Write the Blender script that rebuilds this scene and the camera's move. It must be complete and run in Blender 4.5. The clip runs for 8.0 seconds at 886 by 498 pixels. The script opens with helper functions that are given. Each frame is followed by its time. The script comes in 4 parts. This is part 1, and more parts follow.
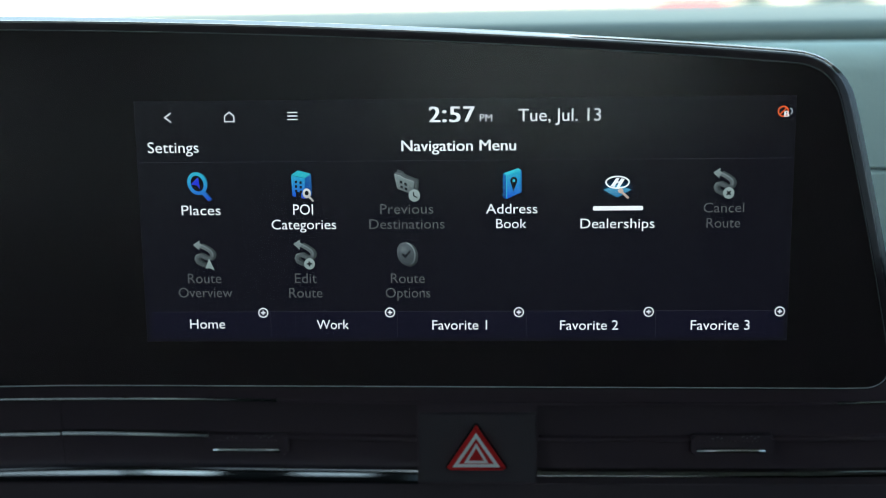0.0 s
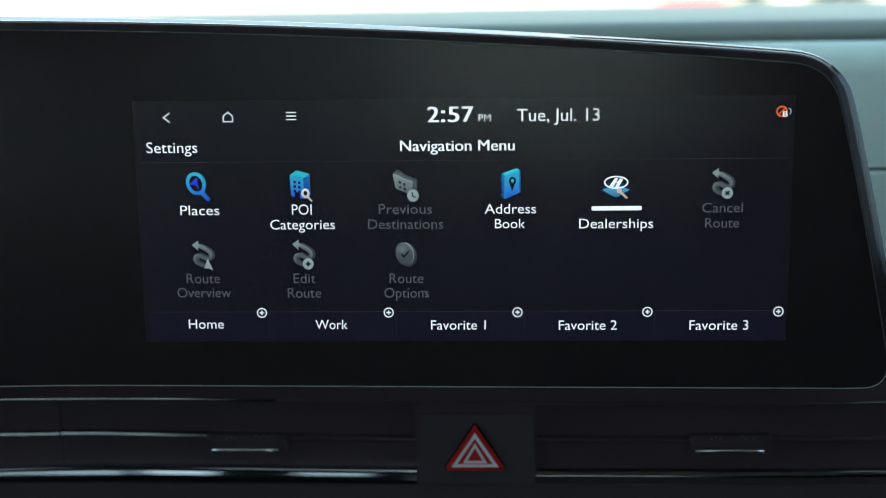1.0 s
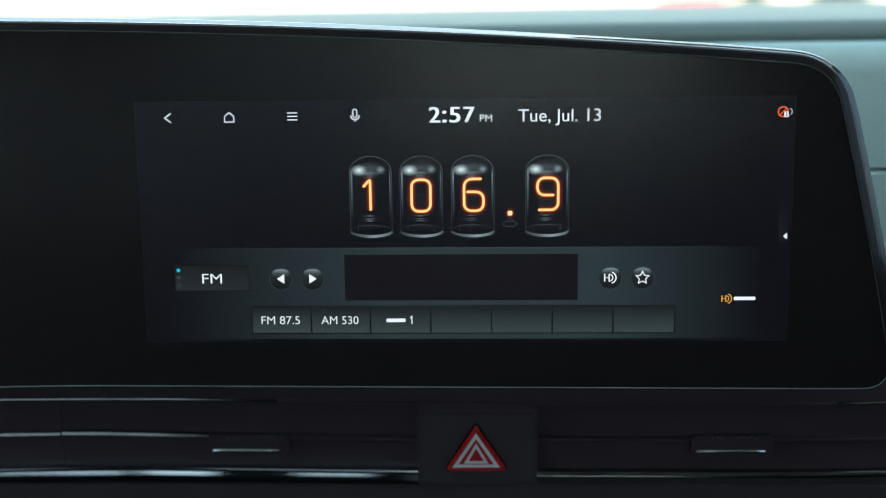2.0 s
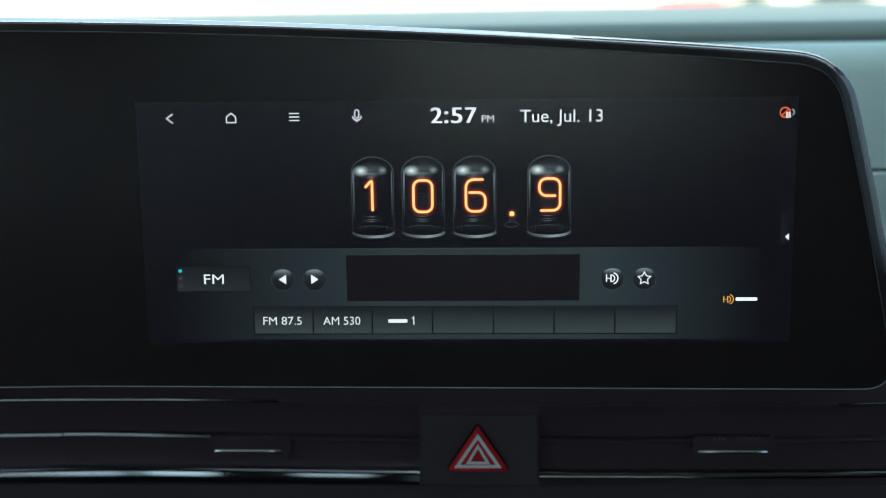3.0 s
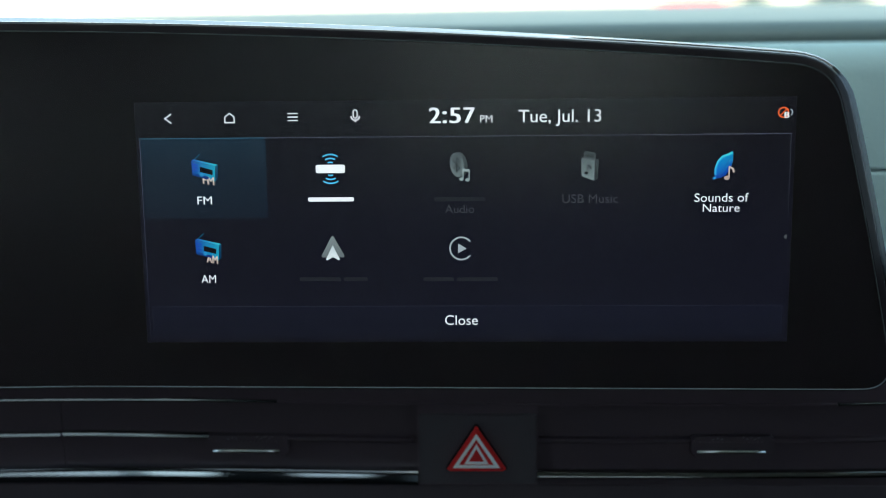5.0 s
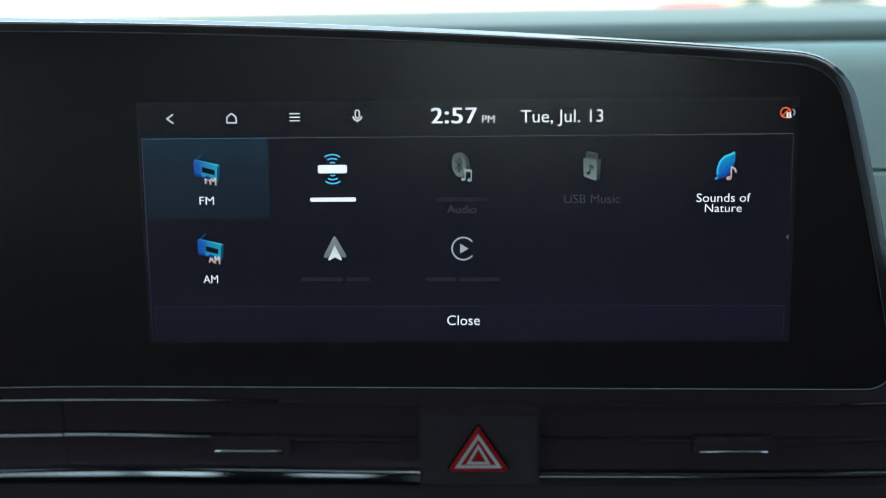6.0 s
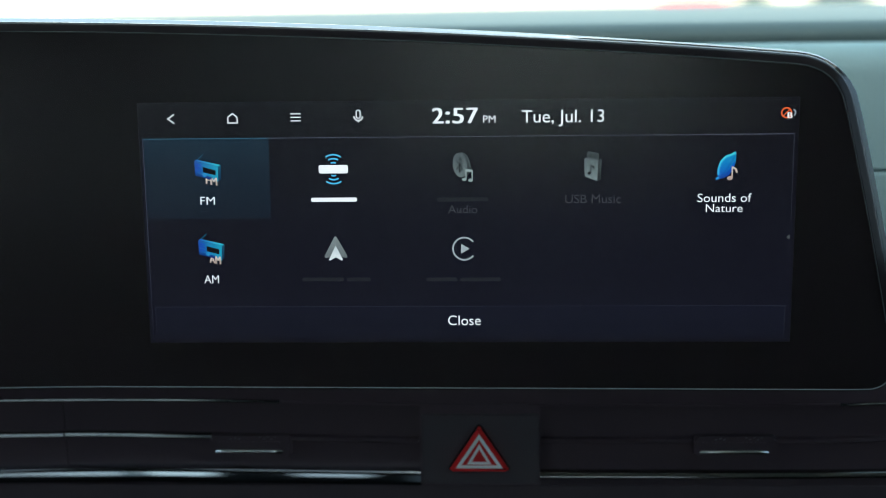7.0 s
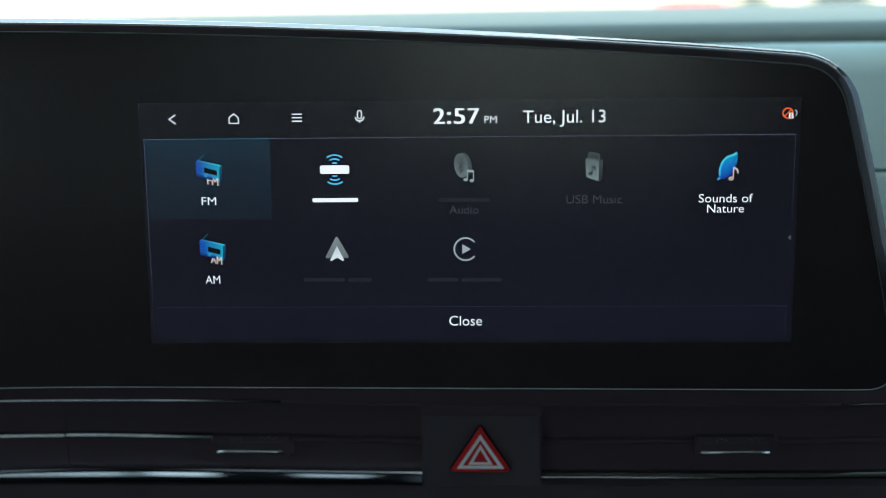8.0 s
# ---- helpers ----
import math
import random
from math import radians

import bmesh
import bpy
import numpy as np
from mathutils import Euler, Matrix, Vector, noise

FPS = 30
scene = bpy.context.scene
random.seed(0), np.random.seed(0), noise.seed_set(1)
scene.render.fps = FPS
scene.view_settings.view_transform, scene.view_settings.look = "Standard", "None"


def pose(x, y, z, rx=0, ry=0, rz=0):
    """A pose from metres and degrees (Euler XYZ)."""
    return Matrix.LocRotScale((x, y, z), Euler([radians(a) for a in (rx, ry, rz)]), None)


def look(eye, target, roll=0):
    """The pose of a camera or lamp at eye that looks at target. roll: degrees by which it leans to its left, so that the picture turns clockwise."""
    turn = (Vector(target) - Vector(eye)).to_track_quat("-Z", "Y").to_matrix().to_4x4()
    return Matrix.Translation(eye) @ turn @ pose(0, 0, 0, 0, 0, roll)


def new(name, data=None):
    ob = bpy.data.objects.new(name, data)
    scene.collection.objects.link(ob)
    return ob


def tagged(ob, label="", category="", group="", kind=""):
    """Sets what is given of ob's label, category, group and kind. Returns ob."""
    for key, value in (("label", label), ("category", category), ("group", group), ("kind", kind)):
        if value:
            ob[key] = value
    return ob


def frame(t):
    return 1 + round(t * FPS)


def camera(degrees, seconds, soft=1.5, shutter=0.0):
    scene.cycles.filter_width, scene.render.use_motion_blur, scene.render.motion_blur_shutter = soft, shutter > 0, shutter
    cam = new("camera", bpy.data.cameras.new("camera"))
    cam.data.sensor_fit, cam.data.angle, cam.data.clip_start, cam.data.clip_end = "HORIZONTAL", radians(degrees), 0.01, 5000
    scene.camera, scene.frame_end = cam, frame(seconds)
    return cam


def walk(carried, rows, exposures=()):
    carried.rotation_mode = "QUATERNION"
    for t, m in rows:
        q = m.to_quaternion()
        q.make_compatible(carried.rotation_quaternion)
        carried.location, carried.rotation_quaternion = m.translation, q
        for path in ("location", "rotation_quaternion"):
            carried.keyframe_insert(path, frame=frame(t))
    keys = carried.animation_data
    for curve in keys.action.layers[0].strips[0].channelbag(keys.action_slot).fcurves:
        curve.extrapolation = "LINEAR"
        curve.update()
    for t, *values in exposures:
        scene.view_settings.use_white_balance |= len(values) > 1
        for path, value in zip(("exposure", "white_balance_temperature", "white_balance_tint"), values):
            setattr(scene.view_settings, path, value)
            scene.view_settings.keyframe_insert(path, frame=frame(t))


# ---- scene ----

# ---------------------------------------------------------------- camera
# Millimetre plan of the display: origin at the foot of the lit area, x right, y up the glass, z out of it.
LEAN = 8.0                      # the glass leans back by this much
ORIGIN = Vector((0.0, 0.0, 0.95))
PLAN = Matrix.Translation(ORIGIN) @ Matrix.Rotation(radians(90 - LEAN), 4, "X")

EYE = Vector((0.00935, -0.41188, 1.12226))
AHEAD = Vector((-0.03773, 0.94939, -0.31183))
ROLL = -0.98
EXPOSURE = 1.85
LEVEL = 2 ** -EXPOSURE            # brightness of the display against daylight

cam = camera(42.0, 8.0, soft=0.8)
cam.data.dof.use_dof = True
cam.data.dof.focus_distance = 0.436
cam.data.dof.aperture_fstop = 3.8


def stand(right, up):
    """The camera swayed by that many millimetres to its right and upwards."""
    base = look(EYE, EYE + AHEAD, ROLL)
    return base @ Matrix.Translation((right * 0.001, up * 0.001, 0))


walk(cam, [
    (0.0, stand(-0.28, -0.37)), (0.5, stand(0.0, -0.37)), (1.0, stand(0.22, -0.35)), (1.5, stand(0.18, -0.35)),
    (2.2, stand(-0.50, -0.15)), (3.0, stand(-0.97, 0.0)), (3.5, stand(-0.65, 0.0)), (4.0, stand(-0.32, 0.0)),
    (4.5, stand(0.0, 0.0)), (5.2, stand(-0.60, 0.03)), (6.0, stand(-1.15, 0.08)), (6.5, stand(-1.27, 0.10)),
    (7.0, stand(-1.50, 0.12)), (7.5, stand(-1.70, 0.20)), (8.0, stand(-1.98, 0.27))],
    exposures=[(0.0, EXPOSURE, 6100, 5), (8.0, EXPOSURE, 6100, 5)])

# ---------------------------------------------------------------- light
world = bpy.data.worlds.new("sky")
scene.world = world
world.use_nodes = True
sky = world.node_tree.nodes.new("ShaderNodeTexSky")
sky.sky_type, sky.sun_disc = "NISHITA", False
sky.dust_density, sky.air_density = 6.0, 1.0
sky.sun_elevation, sky.sun_rotation = radians(52), radians(200)
back = world.node_tree.nodes["Background"]
back.inputs["Strength"].default_value = 0.10
haze = world.node_tree.nodes.new("ShaderNodeMix")          # bright white haze over the whole sky
haze.data_type, haze.blend_type = "RGBA", "ADD"
haze.inputs["Factor"].default_value = 1.0
haze.inputs["B"].default_value = (4.25, 5.0, 5.3, 1)
world.node_tree.links.new(sky.outputs["Color"], haze.inputs["A"])
world.node_tree.links.new(haze.outputs["Result"], back.inputs["Color"])

sun = new("sun", bpy.data.lights.new("sun", "SUN"))
sun.data.energy, sun.data.angle, sun.data.color = 3.5, radians(0.5), (1.0, 0.95, 0.87)
# from behind and slightly to the side: rotation 200 degrees, elevation 52
sun.matrix_world = look((0, 0, 10), Vector((0, 0, 10)) - Vector((math.sin(radians(200)) * math.cos(radians(52)), math.cos(radians(200)) * math.cos(radians(52)), math.sin(radians(52)))))


# ---------------------------------------------------------------- materials
def lin(c):
    """sRGB 0..255 to linear."""
    return tuple((v / 255 / 12.92) if v / 255 <= 0.04045 else ((v / 255 + 0.055) / 1.055) ** 2.4 for v in c)


def shader(name):
    m = bpy.data.materials.new(name)
    m.use_nodes = True
    t = m.node_tree
    for n in list(t.nodes):
        if n.type != "OUTPUT_MATERIAL":
            t.nodes.remove(n)
    return m, t, t.nodes["Material Output"]


def surface(name, colour, rough, metal=0.0, grain=0.0, scale=900.0, vary=0.15, coat=0.0, wear=0.08, spec=0.5):
    """Plastic or metal: base colour with cloudy variation, fine bump grain, uneven roughness."""
    m, t, out = shader(name)
    b = t.nodes.new("ShaderNodeBsdfPrincipled")
    co = t.nodes.new("ShaderNodeTexCoord")
    big = t.nodes.new("ShaderNodeTexNoise")
    big.inputs["Scale"].default_value, big.inputs["Detail"].default_value = 14.0, 6.0
    t.links.new(co.outputs["Object"], big.inputs["Vector"])
    mix = t.nodes.new("ShaderNodeMix")
    mix.data_type = "RGBA"
    mix.inputs["A"].default_value = (*[c * (1 - vary) for c in colour], 1)
    mix.inputs["B"].default_value = (*[c * (1 + vary) for c in colour], 1)
    t.links.new(big.outputs["Fac"], mix.inputs["Factor"])
    t.links.new(mix.outputs["Result"], b.inputs["Base Color"])
    rng = t.nodes.new("ShaderNodeMapRange")
    rng.inputs["To Min"].default_value, rng.inputs["To Max"].default_value = max(0.02, rough - wear), rough + wear
    t.links.new(big.outputs["Fac"], rng.inputs["Value"])
    t.links.new(rng.outputs["Result"], b.inputs["Roughness"])
    b.inputs["Metallic"].default_value = metal
    b.inputs["Coat Weight"].default_value = coat
    b.inputs["Coat Roughness"].default_value = 0.03
    b.inputs["Specular IOR Level"].default_value = spec
    if grain:
        fine = t.nodes.new("ShaderNodeTexNoise")
        fine.inputs["Scale"].default_value, fine.inputs["Detail"].default_value = scale, 3.0
        t.links.new(co.outputs["Object"], fine.inputs["Vector"])
        bump = t.nodes.new("ShaderNodeBump")
        bump.inputs["Strength"].default_value, bump.inputs["Distance"].default_value = grain, 0.0004
        t.links.new(fine.outputs["Fac"], bump.inputs["Height"])
        t.links.new(bump.outputs["Normal"], b.inputs["Normal"])
    t.links.new(b.outputs["BSDF"], out.inputs["Surface"])
    return m


def lit(name, colour, foot=None, axis="Y", power=1.0):
    """A lit patch of the display; with foot, it fades from foot to colour along the patch."""
    m, t, out = shader(name)
    e, dye, mix = t.nodes.new("ShaderNodeEmission"), t.nodes.new("ShaderNodeBsdfDiffuse"), t.nodes.new("ShaderNodeMixShader")
    e.inputs["Strength"].default_value = power * LEVEL / 0.85
    mix.inputs["Fac"].default_value = 0.15          # the colour dots also catch a little daylight
    if foot is None:
        e.inputs["Color"].default_value = dye.inputs["Color"].default_value = (*lin(colour), 1)
    else:
        co = t.nodes.new("ShaderNodeTexCoord")
        sep = t.nodes.new("ShaderNodeSeparateXYZ")
        t.links.new(co.outputs["Generated"], sep.inputs["Vector"])
        ramp = t.nodes.new("ShaderNodeValToRGB")
        ramp.color_ramp.elements[0].color = (*lin(foot), 1)
        ramp.color_ramp.elements[1].color = (*lin(colour), 1)
        t.links.new(sep.outputs[axis], ramp.inputs["Fac"])
        t.links.new(ramp.outputs["Color"], e.inputs["Color"])
        t.links.new(ramp.outputs["Color"], dye.inputs["Color"])
    t.links.new(e.outputs["Emission"], mix.inputs[1])
    t.links.new(dye.outputs["BSDF"], mix.inputs[2])
    t.links.new(mix.outputs["Shader"], out.inputs["Surface"])
    return m


LAYERS = []        # materials of the clear layers inside the display


def veil(name, colour, shape="flat", stops=None, axis="X", power=1.0):
    """A clear display layer that adds its own light: even, faded along an axis, or a soft round glow."""
    m, t, out = shader(name)
    LAYERS.append(m)
    power = power * 2
    e, clear, add = t.nodes.new("ShaderNodeEmission"), t.nodes.new("ShaderNodeBsdfTransparent"), t.nodes.new("ShaderNodeAddShader")
    e.inputs["Color"].default_value = (*lin(colour), 1)
    e.inputs["Strength"].default_value = power * LEVEL
    co = t.nodes.new("ShaderNodeTexCoord")
    if shape == "fade":
        sep = t.nodes.new("ShaderNodeSeparateXYZ")
        t.links.new(co.outputs["Generated"], sep.inputs["Vector"])
        ramp = t.nodes.new("ShaderNodeValToRGB")
        while len(ramp.color_ramp.elements) < len(stops):
            ramp.color_ramp.elements.new(0.5)
        for el, (at, v) in zip(ramp.color_ramp.elements, stops):
            el.position, el.color = at, (v, v, v, 1)
        t.links.new(sep.outputs[axis], ramp.inputs["Fac"])
        mul = t.nodes.new("ShaderNodeMath")
        mul.operation = "MULTIPLY"
        mul.inputs[1].default_value = power * LEVEL
        t.links.new(ramp.outputs["Color"], mul.inputs[0])
        t.links.new(mul.outputs["Value"], e.inputs["Strength"])
    if shape == "glow":
        mp = t.nodes.new("ShaderNodeMapping")
        mp.inputs["Location"].default_value, mp.inputs["Scale"].default_value = (-1, -1, 0), (2, 2, 0)
        t.links.new(co.outputs["Generated"], mp.inputs["Vector"])
        gr = t.nodes.new("ShaderNodeTexGradient")
        gr.gradient_type = "QUADRATIC_SPHERE"
        t.links.new(mp.outputs["Vector"], gr.inputs["Vector"])
        mul = t.nodes.new("ShaderNodeMath")
        mul.operation = "MULTIPLY"
        mul.inputs[1].default_value = power * LEVEL
        t.links.new(gr.outputs["Fac"], mul.inputs[0])
        t.links.new(mul.outputs["Value"], e.inputs["Strength"])
    t.links.new(clear.outputs["BSDF"], add.inputs[0])
    t.links.new(e.outputs["Emission"], add.inputs[1])
    t.links.new(add.outputs["Shader"], out.inputs["Surface"])
    return m


def pane_glass(name, tint=1.0, rough=0.0, ior=1.5, dust=0.0):
    m, t, out = shader(name)
    clear, gloss, mix, fr = t.nodes.new("ShaderNodeBsdfTransparent"), t.nodes.new("ShaderNodeBsdfGlossy"), t.nodes.new("ShaderNodeMixShader"), t.nodes.new("ShaderNodeFresnel")
    clear.inputs["Color"].default_value = (*(tint if isinstance(tint, tuple) else (tint, tint, tint)), 1)
    fr.inputs["IOR"].default_value = ior
    gloss.inputs["Roughness"].default_value = rough
    t.links.new(fr.outputs["Fac"], mix.inputs["Fac"])
    if ior == 1.5:      # thin car glass: the same gloss from either side
        lw, power, span = t.nodes.new("ShaderNodeLayerWeight"), t.nodes.new("ShaderNodeMath"), t.nodes.new("ShaderNodeMapRange")
        power.operation = "POWER"
        power.inputs[1].default_value = 5.0
        span.inputs["To Min"].default_value = 0.04
        t.links.new(lw.outputs["Facing"], power.inputs[0])
        t.links.new(power.outputs["Value"], span.inputs["Value"])
        t.links.new(span.outputs["Result"], mix.inputs["Fac"])
    t.links.new(clear.outputs["BSDF"], mix.inputs[1])
    t.links.new(gloss.outputs["BSDF"], mix.inputs[2])
    # thin diffuse layer in place of veiling haze, lifts the blacks behind the glass
    if dust:
        film, lift, co, cloud, rng = t.nodes.new("ShaderNodeMixShader"), t.nodes.new("ShaderNodeBsdfDiffuse"), t.nodes.new("ShaderNodeTexCoord"), t.nodes.new("ShaderNodeTexNoise"), t.nodes.new("ShaderNodeMapRange")
        lift.inputs["Color"].default_value = (0.60, 0.55, 0.59, 1)
        cloud.inputs["Scale"].default_value, cloud.inputs["Detail"].default_value = 9.0, 5.0
        rng.inputs["To Min"].default_value, rng.inputs["To Max"].default_value = dust * 0.6, dust * 1.4
        t.links.new(co.outputs["Object"], cloud.inputs["Vector"])
        t.links.new(cloud.outputs["Fac"], rng.inputs["Value"])
        t.links.new(rng.outputs["Result"], film.inputs["Fac"])
        t.links.new(mix.outputs["Shader"], film.inputs[1])
        t.links.new(lift.outputs["BSDF"], film.inputs[2])
        t.links.new(film.outputs["Shader"], out.inputs["Surface"])
    else:
        t.links.new(mix.outputs["Shader"], out.inputs["Surface"])
    return m


PIANO = surface("piano_black", (0.024, 0.018, 0.021), 0.10, wear=0.04, spec=0.35)
MATT = surface("matt_black_plastic", (0.054, 0.040, 0.048), 0.5, grain=0.25, scale=1500, spec=0.28)
SATIN = surface("satin_black_plastic", (0.084, 0.058, 0.072), 0.35, grain=0.08, scale=1200, vary=0.05, wear=0.02)
CHROME = surface("dark_chrome", (0.56, 0.615, 0.67), 0.045, metal=1.0, wear=0.015)
POLISHED = surface("polished_metal", (0.82, 0.86, 0.88), 0.12, metal=1.0, wear=0.03)
BRIGHT = surface("rim_chrome", (0.68, 0.61, 0.63), 0.07, metal=1.0, wear=0.03)
DIMMED = surface("dimmed_chrome", (0.145, 0.15, 0.155), 0.12, metal=1.0, wear=0.03)
GLINT = surface("edge_glint", (0.32, 0.345, 0.355), 0.14, metal=1.0, wear=0.04)
BORDER = surface("black_print", (0.0195, 0.0125, 0.0170), 0.6, spec=0.1)
GREY = surface("grey_dash_plastic", (0.38, 0.47, 0.475), 0.5, grain=0.35, scale=700)
PAD = surface("soft_dash_top", (0.088, 0.111, 0.110), 0.42, grain=0.4, scale=600)
LINING = surface("cabin_lining", (0.55, 0.58, 0.60), 0.9, grain=0.4, scale=300)
MIDTRIM = surface("grey_cabin_trim", (0.34, 0.34, 0.37), 0.8, grain=0.3)
DARKTRIM = surface("dark_cabin_trim", (0.013, 0.0125, 0.0135), 0.8, grain=0.3, spec=0.2)
DUST = surface("dust", (0.07, 0.07, 0.07), 0.9)
RED = surface("red_button_plastic", (0.66, 0.032, 0.036), 0.22, coat=0.8)
PRINT = surface("white_button_print", (0.90, 0.91, 0.92), 0.45)
CONCRETE = surface("pale_concrete", (0.50, 0.45, 0.31), 0.9, grain=0.4, scale=60)
GLASS = pane_glass("cover_glass", rough=0.22, ior=1.30, dust=0.0028)
PALE_GREY = surface("pale_grey", (0.27, 0.285, 0.285), 0.28)
BLOCK = surface("switch_block_black", (0.074, 0.063, 0.072), 0.5, grain=0.25, scale=1500, spec=0.3)
SHADED_EDGE = surface("shaded_edge", (0.075, 0.08, 0.082), 0.35)
SHUTTER = surface("vent_black", (0.062, 0.042, 0.053), 0.42, grain=0.05, scale=1200, vary=0.05, wear=0.02)
SCREENGLASS = pane_glass("green_tinted_car_glass", tint=(0.64, 0.72, 0.71))
CLEARGLASS = pane_glass("clear_car_glass", tint=(0.93, 0.965, 0.965))
DEEP = pane_glass("deep_privacy_glass", tint=(0.38, 0.41, 0.435))
PRIVACY = pane_glass("dark_privacy_glass", tint=(0.47, 0.515, 0.54))
DIMMER = pane_glass("dimmer_film", tint=0.36, ior=1.0)
HALF_DIMMER = pane_glass("half_dimmer", tint=0.64, ior=1.0)
LAYERS += [DIMMER, HALF_DIMMER]

W = lit("display_white", (246, 249, 252))
G = lit("display_grey", (74, 78, 80))
D = lit("display_dim", (54, 55, 61))
DB = lit("display_dim_bar", (29, 31, 36))


# ---------------------------------------------------------------- building tools
def mm(*v):
    return Vector(v) * 0.001


def part(name, bm, material, parent, label=""):
    """Links a bmesh, drawn in millimetres, as one mesh under a thing or a part; clear display layers keep their front face alone."""
    if material in LAYERS:
        bm.normal_update()
        bmesh.ops.delete(bm, geom=[f for f in bm.faces if f.normal.z < 0.5], context="FACES")
    bmesh.ops.scale(bm, vec=(0.001, 0.001, 0.001), verts=bm.verts)
    bm.normal_update()
    me = bpy.data.meshes.new(name)
    bm.to_mesh(me)
    bm.free()
    for m in (material if isinstance(material, (list, tuple)) else [material]):
        me.materials.append(m)
    ob = new(name, me)
    if parent is not None:
        ob.parent = parent
    if label:
        tagged(ob, label)
    return ob


def thing(name, label, category, matrix=PLAN, group="", kind=""):
    ob = new(name)
    ob.matrix_world = matrix
    ob.empty_display_size = 0.02
    return tagged(ob, label, category, group, kind)


def smooth(ob, angle=40):
    for p in ob.data.polygons:
        p.use_smooth = True
    ob.data.set_sharp_from_angle(angle=radians(angle))
    return ob


def plate(bm, pts, z0, z1, mi=0):
    """A flat piece with that outline, from z0 up to z1."""
    lo = [bm.verts.new((x, y, z0)) for x, y in pts]
    hi = [bm.verts.new((x, y, z1)) for x, y in pts]
    area = sum(a[0] * b[1] - b[0] * a[1] for a, b in zip(pts, list(pts[1:]) + [pts[0]]))
    if area < 0:
        lo.reverse(), hi.reverse()
    f = [bm.faces.new(hi), bm.faces.new(list(reversed(lo)))]
    n = len(lo)
    for i in range(n):
        f.append(bm.faces.new((lo[i], lo[(i + 1) % n], hi[(i + 1) % n], hi[i])))
    for x in f:
        x.material_index = mi
    return f


def rect(x0, y0, x1, y1):
    return [(x0, y0), (x1, y0), (x1, y1), (x0, y1)]


def rounded(x0, y0, x1, y1, r, n=5):
    pts = []
    for cx, cy, a in ((x1 - r, y0 + r, -90), (x1 - r, y1 - r, 0), (x0 + r, y1 - r, 90), (x0 + r, y0 + r, 180)):
        for i in range(n + 1):
            t = radians(a + 90 * i / n)
            pts.append((cx + r * math.cos(t), cy + r * math.sin(t)))
    return pts


def oval(cx, cy, rx, ry, n=28, lean=0.0, a0=0.0, a1=360.0):
    pts = []
    full = abs(a1 - a0) >= 360
    for i in range(n if full else n + 1):
        t = radians(a0 + (a1 - a0) * i / n)
        y = ry * math.sin(t)
        pts.append((cx + rx * math.cos(t) + lean * y, cy + y))
    return pts


def stroke(bm, pts, w, z0, z1, closed=False, mi=0):
    """A mitred band of width w along a line."""
    pts = [p for i, p in enumerate(pts) if i == 0 or (Vector(p) - Vector(pts[i - 1])).length > 1e-4]
    if closed and (Vector(pts[0]) - Vector(pts[-1])).length < 1e-4:
        pts = pts[:-1]
    n = len(pts)
    left, right = [], []
    for i in range(n):
        p = Vector(pts[i])
        a = Vector(pts[i - 1]) if (i > 0 or closed) else None
        b = Vector(pts[(i + 1) % n]) if (i < n - 1 or closed) else None
        d1 = (p - a).normalized() if a is not None else None
        d2 = (b - p).normalized() if b is not None else None
        d1, d2 = d1 or d2, d2 or d1
        nrm = Vector((-(d1.y + d2.y), d1.x + d2.x))
        nrm = nrm.normalized() if nrm.length > 1e-6 else Vector((-d1.y, d1.x))
        k = w / 2 / max(0.45, nrm.dot(Vector((-d1.y, d1.x))))
        left.append(p + nrm * k)
        right.append(p - nrm * k)
    ring = [[bm.verts.new((q.x, q.y, z)) for q, z in ((left[i], z1), (right[i], z1), (right[i], z0), (left[i], z0))] for i in range(n)]
    m = n if closed else n - 1
    for i in range(m):
        a, b = ring[i], ring[(i + 1) % n]
        for k in range(4):
            bm.faces.new((a[k], a[(k + 1) % 4], b[(k + 1) % 4], b[k])).material_index = mi
    if not closed:
        bm.faces.new(list(reversed(ring[0]))).material_index = mi
        bm.faces.new(ring[-1]).material_index = mi


def beam(bm, profile, xs, shift=None, mi=0):
    """A closed outline in (y, z), or a function that gives it at x, carried along x; shift(x) moves it in (y, z)."""
    rings = []
    for x in xs:
        dy, dz = shift(x) if shift else (0, 0)
        rings.append([bm.verts.new((x, y + dy, z + dz)) for y, z in (profile(x) if callable(profile) else profile)])
    n = len(rings[0])
    for a, b in zip(rings, rings[1:]):
        for i in range(n):
            bm.faces.new((a[i], b[i], b[(i + 1) % n], a[(i + 1) % n])).material_index = mi
    bm.faces.new(rings[0]).material_index = mi
    bm.faces.new(list(reversed(rings[-1]))).material_index = mi
    bmesh.ops.recalc_face_normals(bm, faces=bm.faces)


def steps(a, b, n):
    return [a + (b - a) * i / n for i in range(n + 1)]


def letters(text):
    """The outline of a text in the built-in font, as vertices and faces, cap height 1."""
    made = []
    for body in (text, "H"):
        cu = bpy.data.curves.new("letters", "FONT")
        cu.body, cu.size, cu.resolution_u = body, 1.0, 4
        ob = bpy.data.objects.new("letters", cu)
        me = bpy.data.meshes.new_from_object(ob)
        made.append(([v.co.copy() for v in me.vertices], [tuple(p.vertices) for p in me.polygons]))
        bpy.data.objects.remove(ob)
        bpy.data.curves.remove(cu)
        bpy.data.meshes.remove(me)
    cap = max(v.y for v in made[1][0])
    return [v / cap for v in made[0][0]], made[0][1]


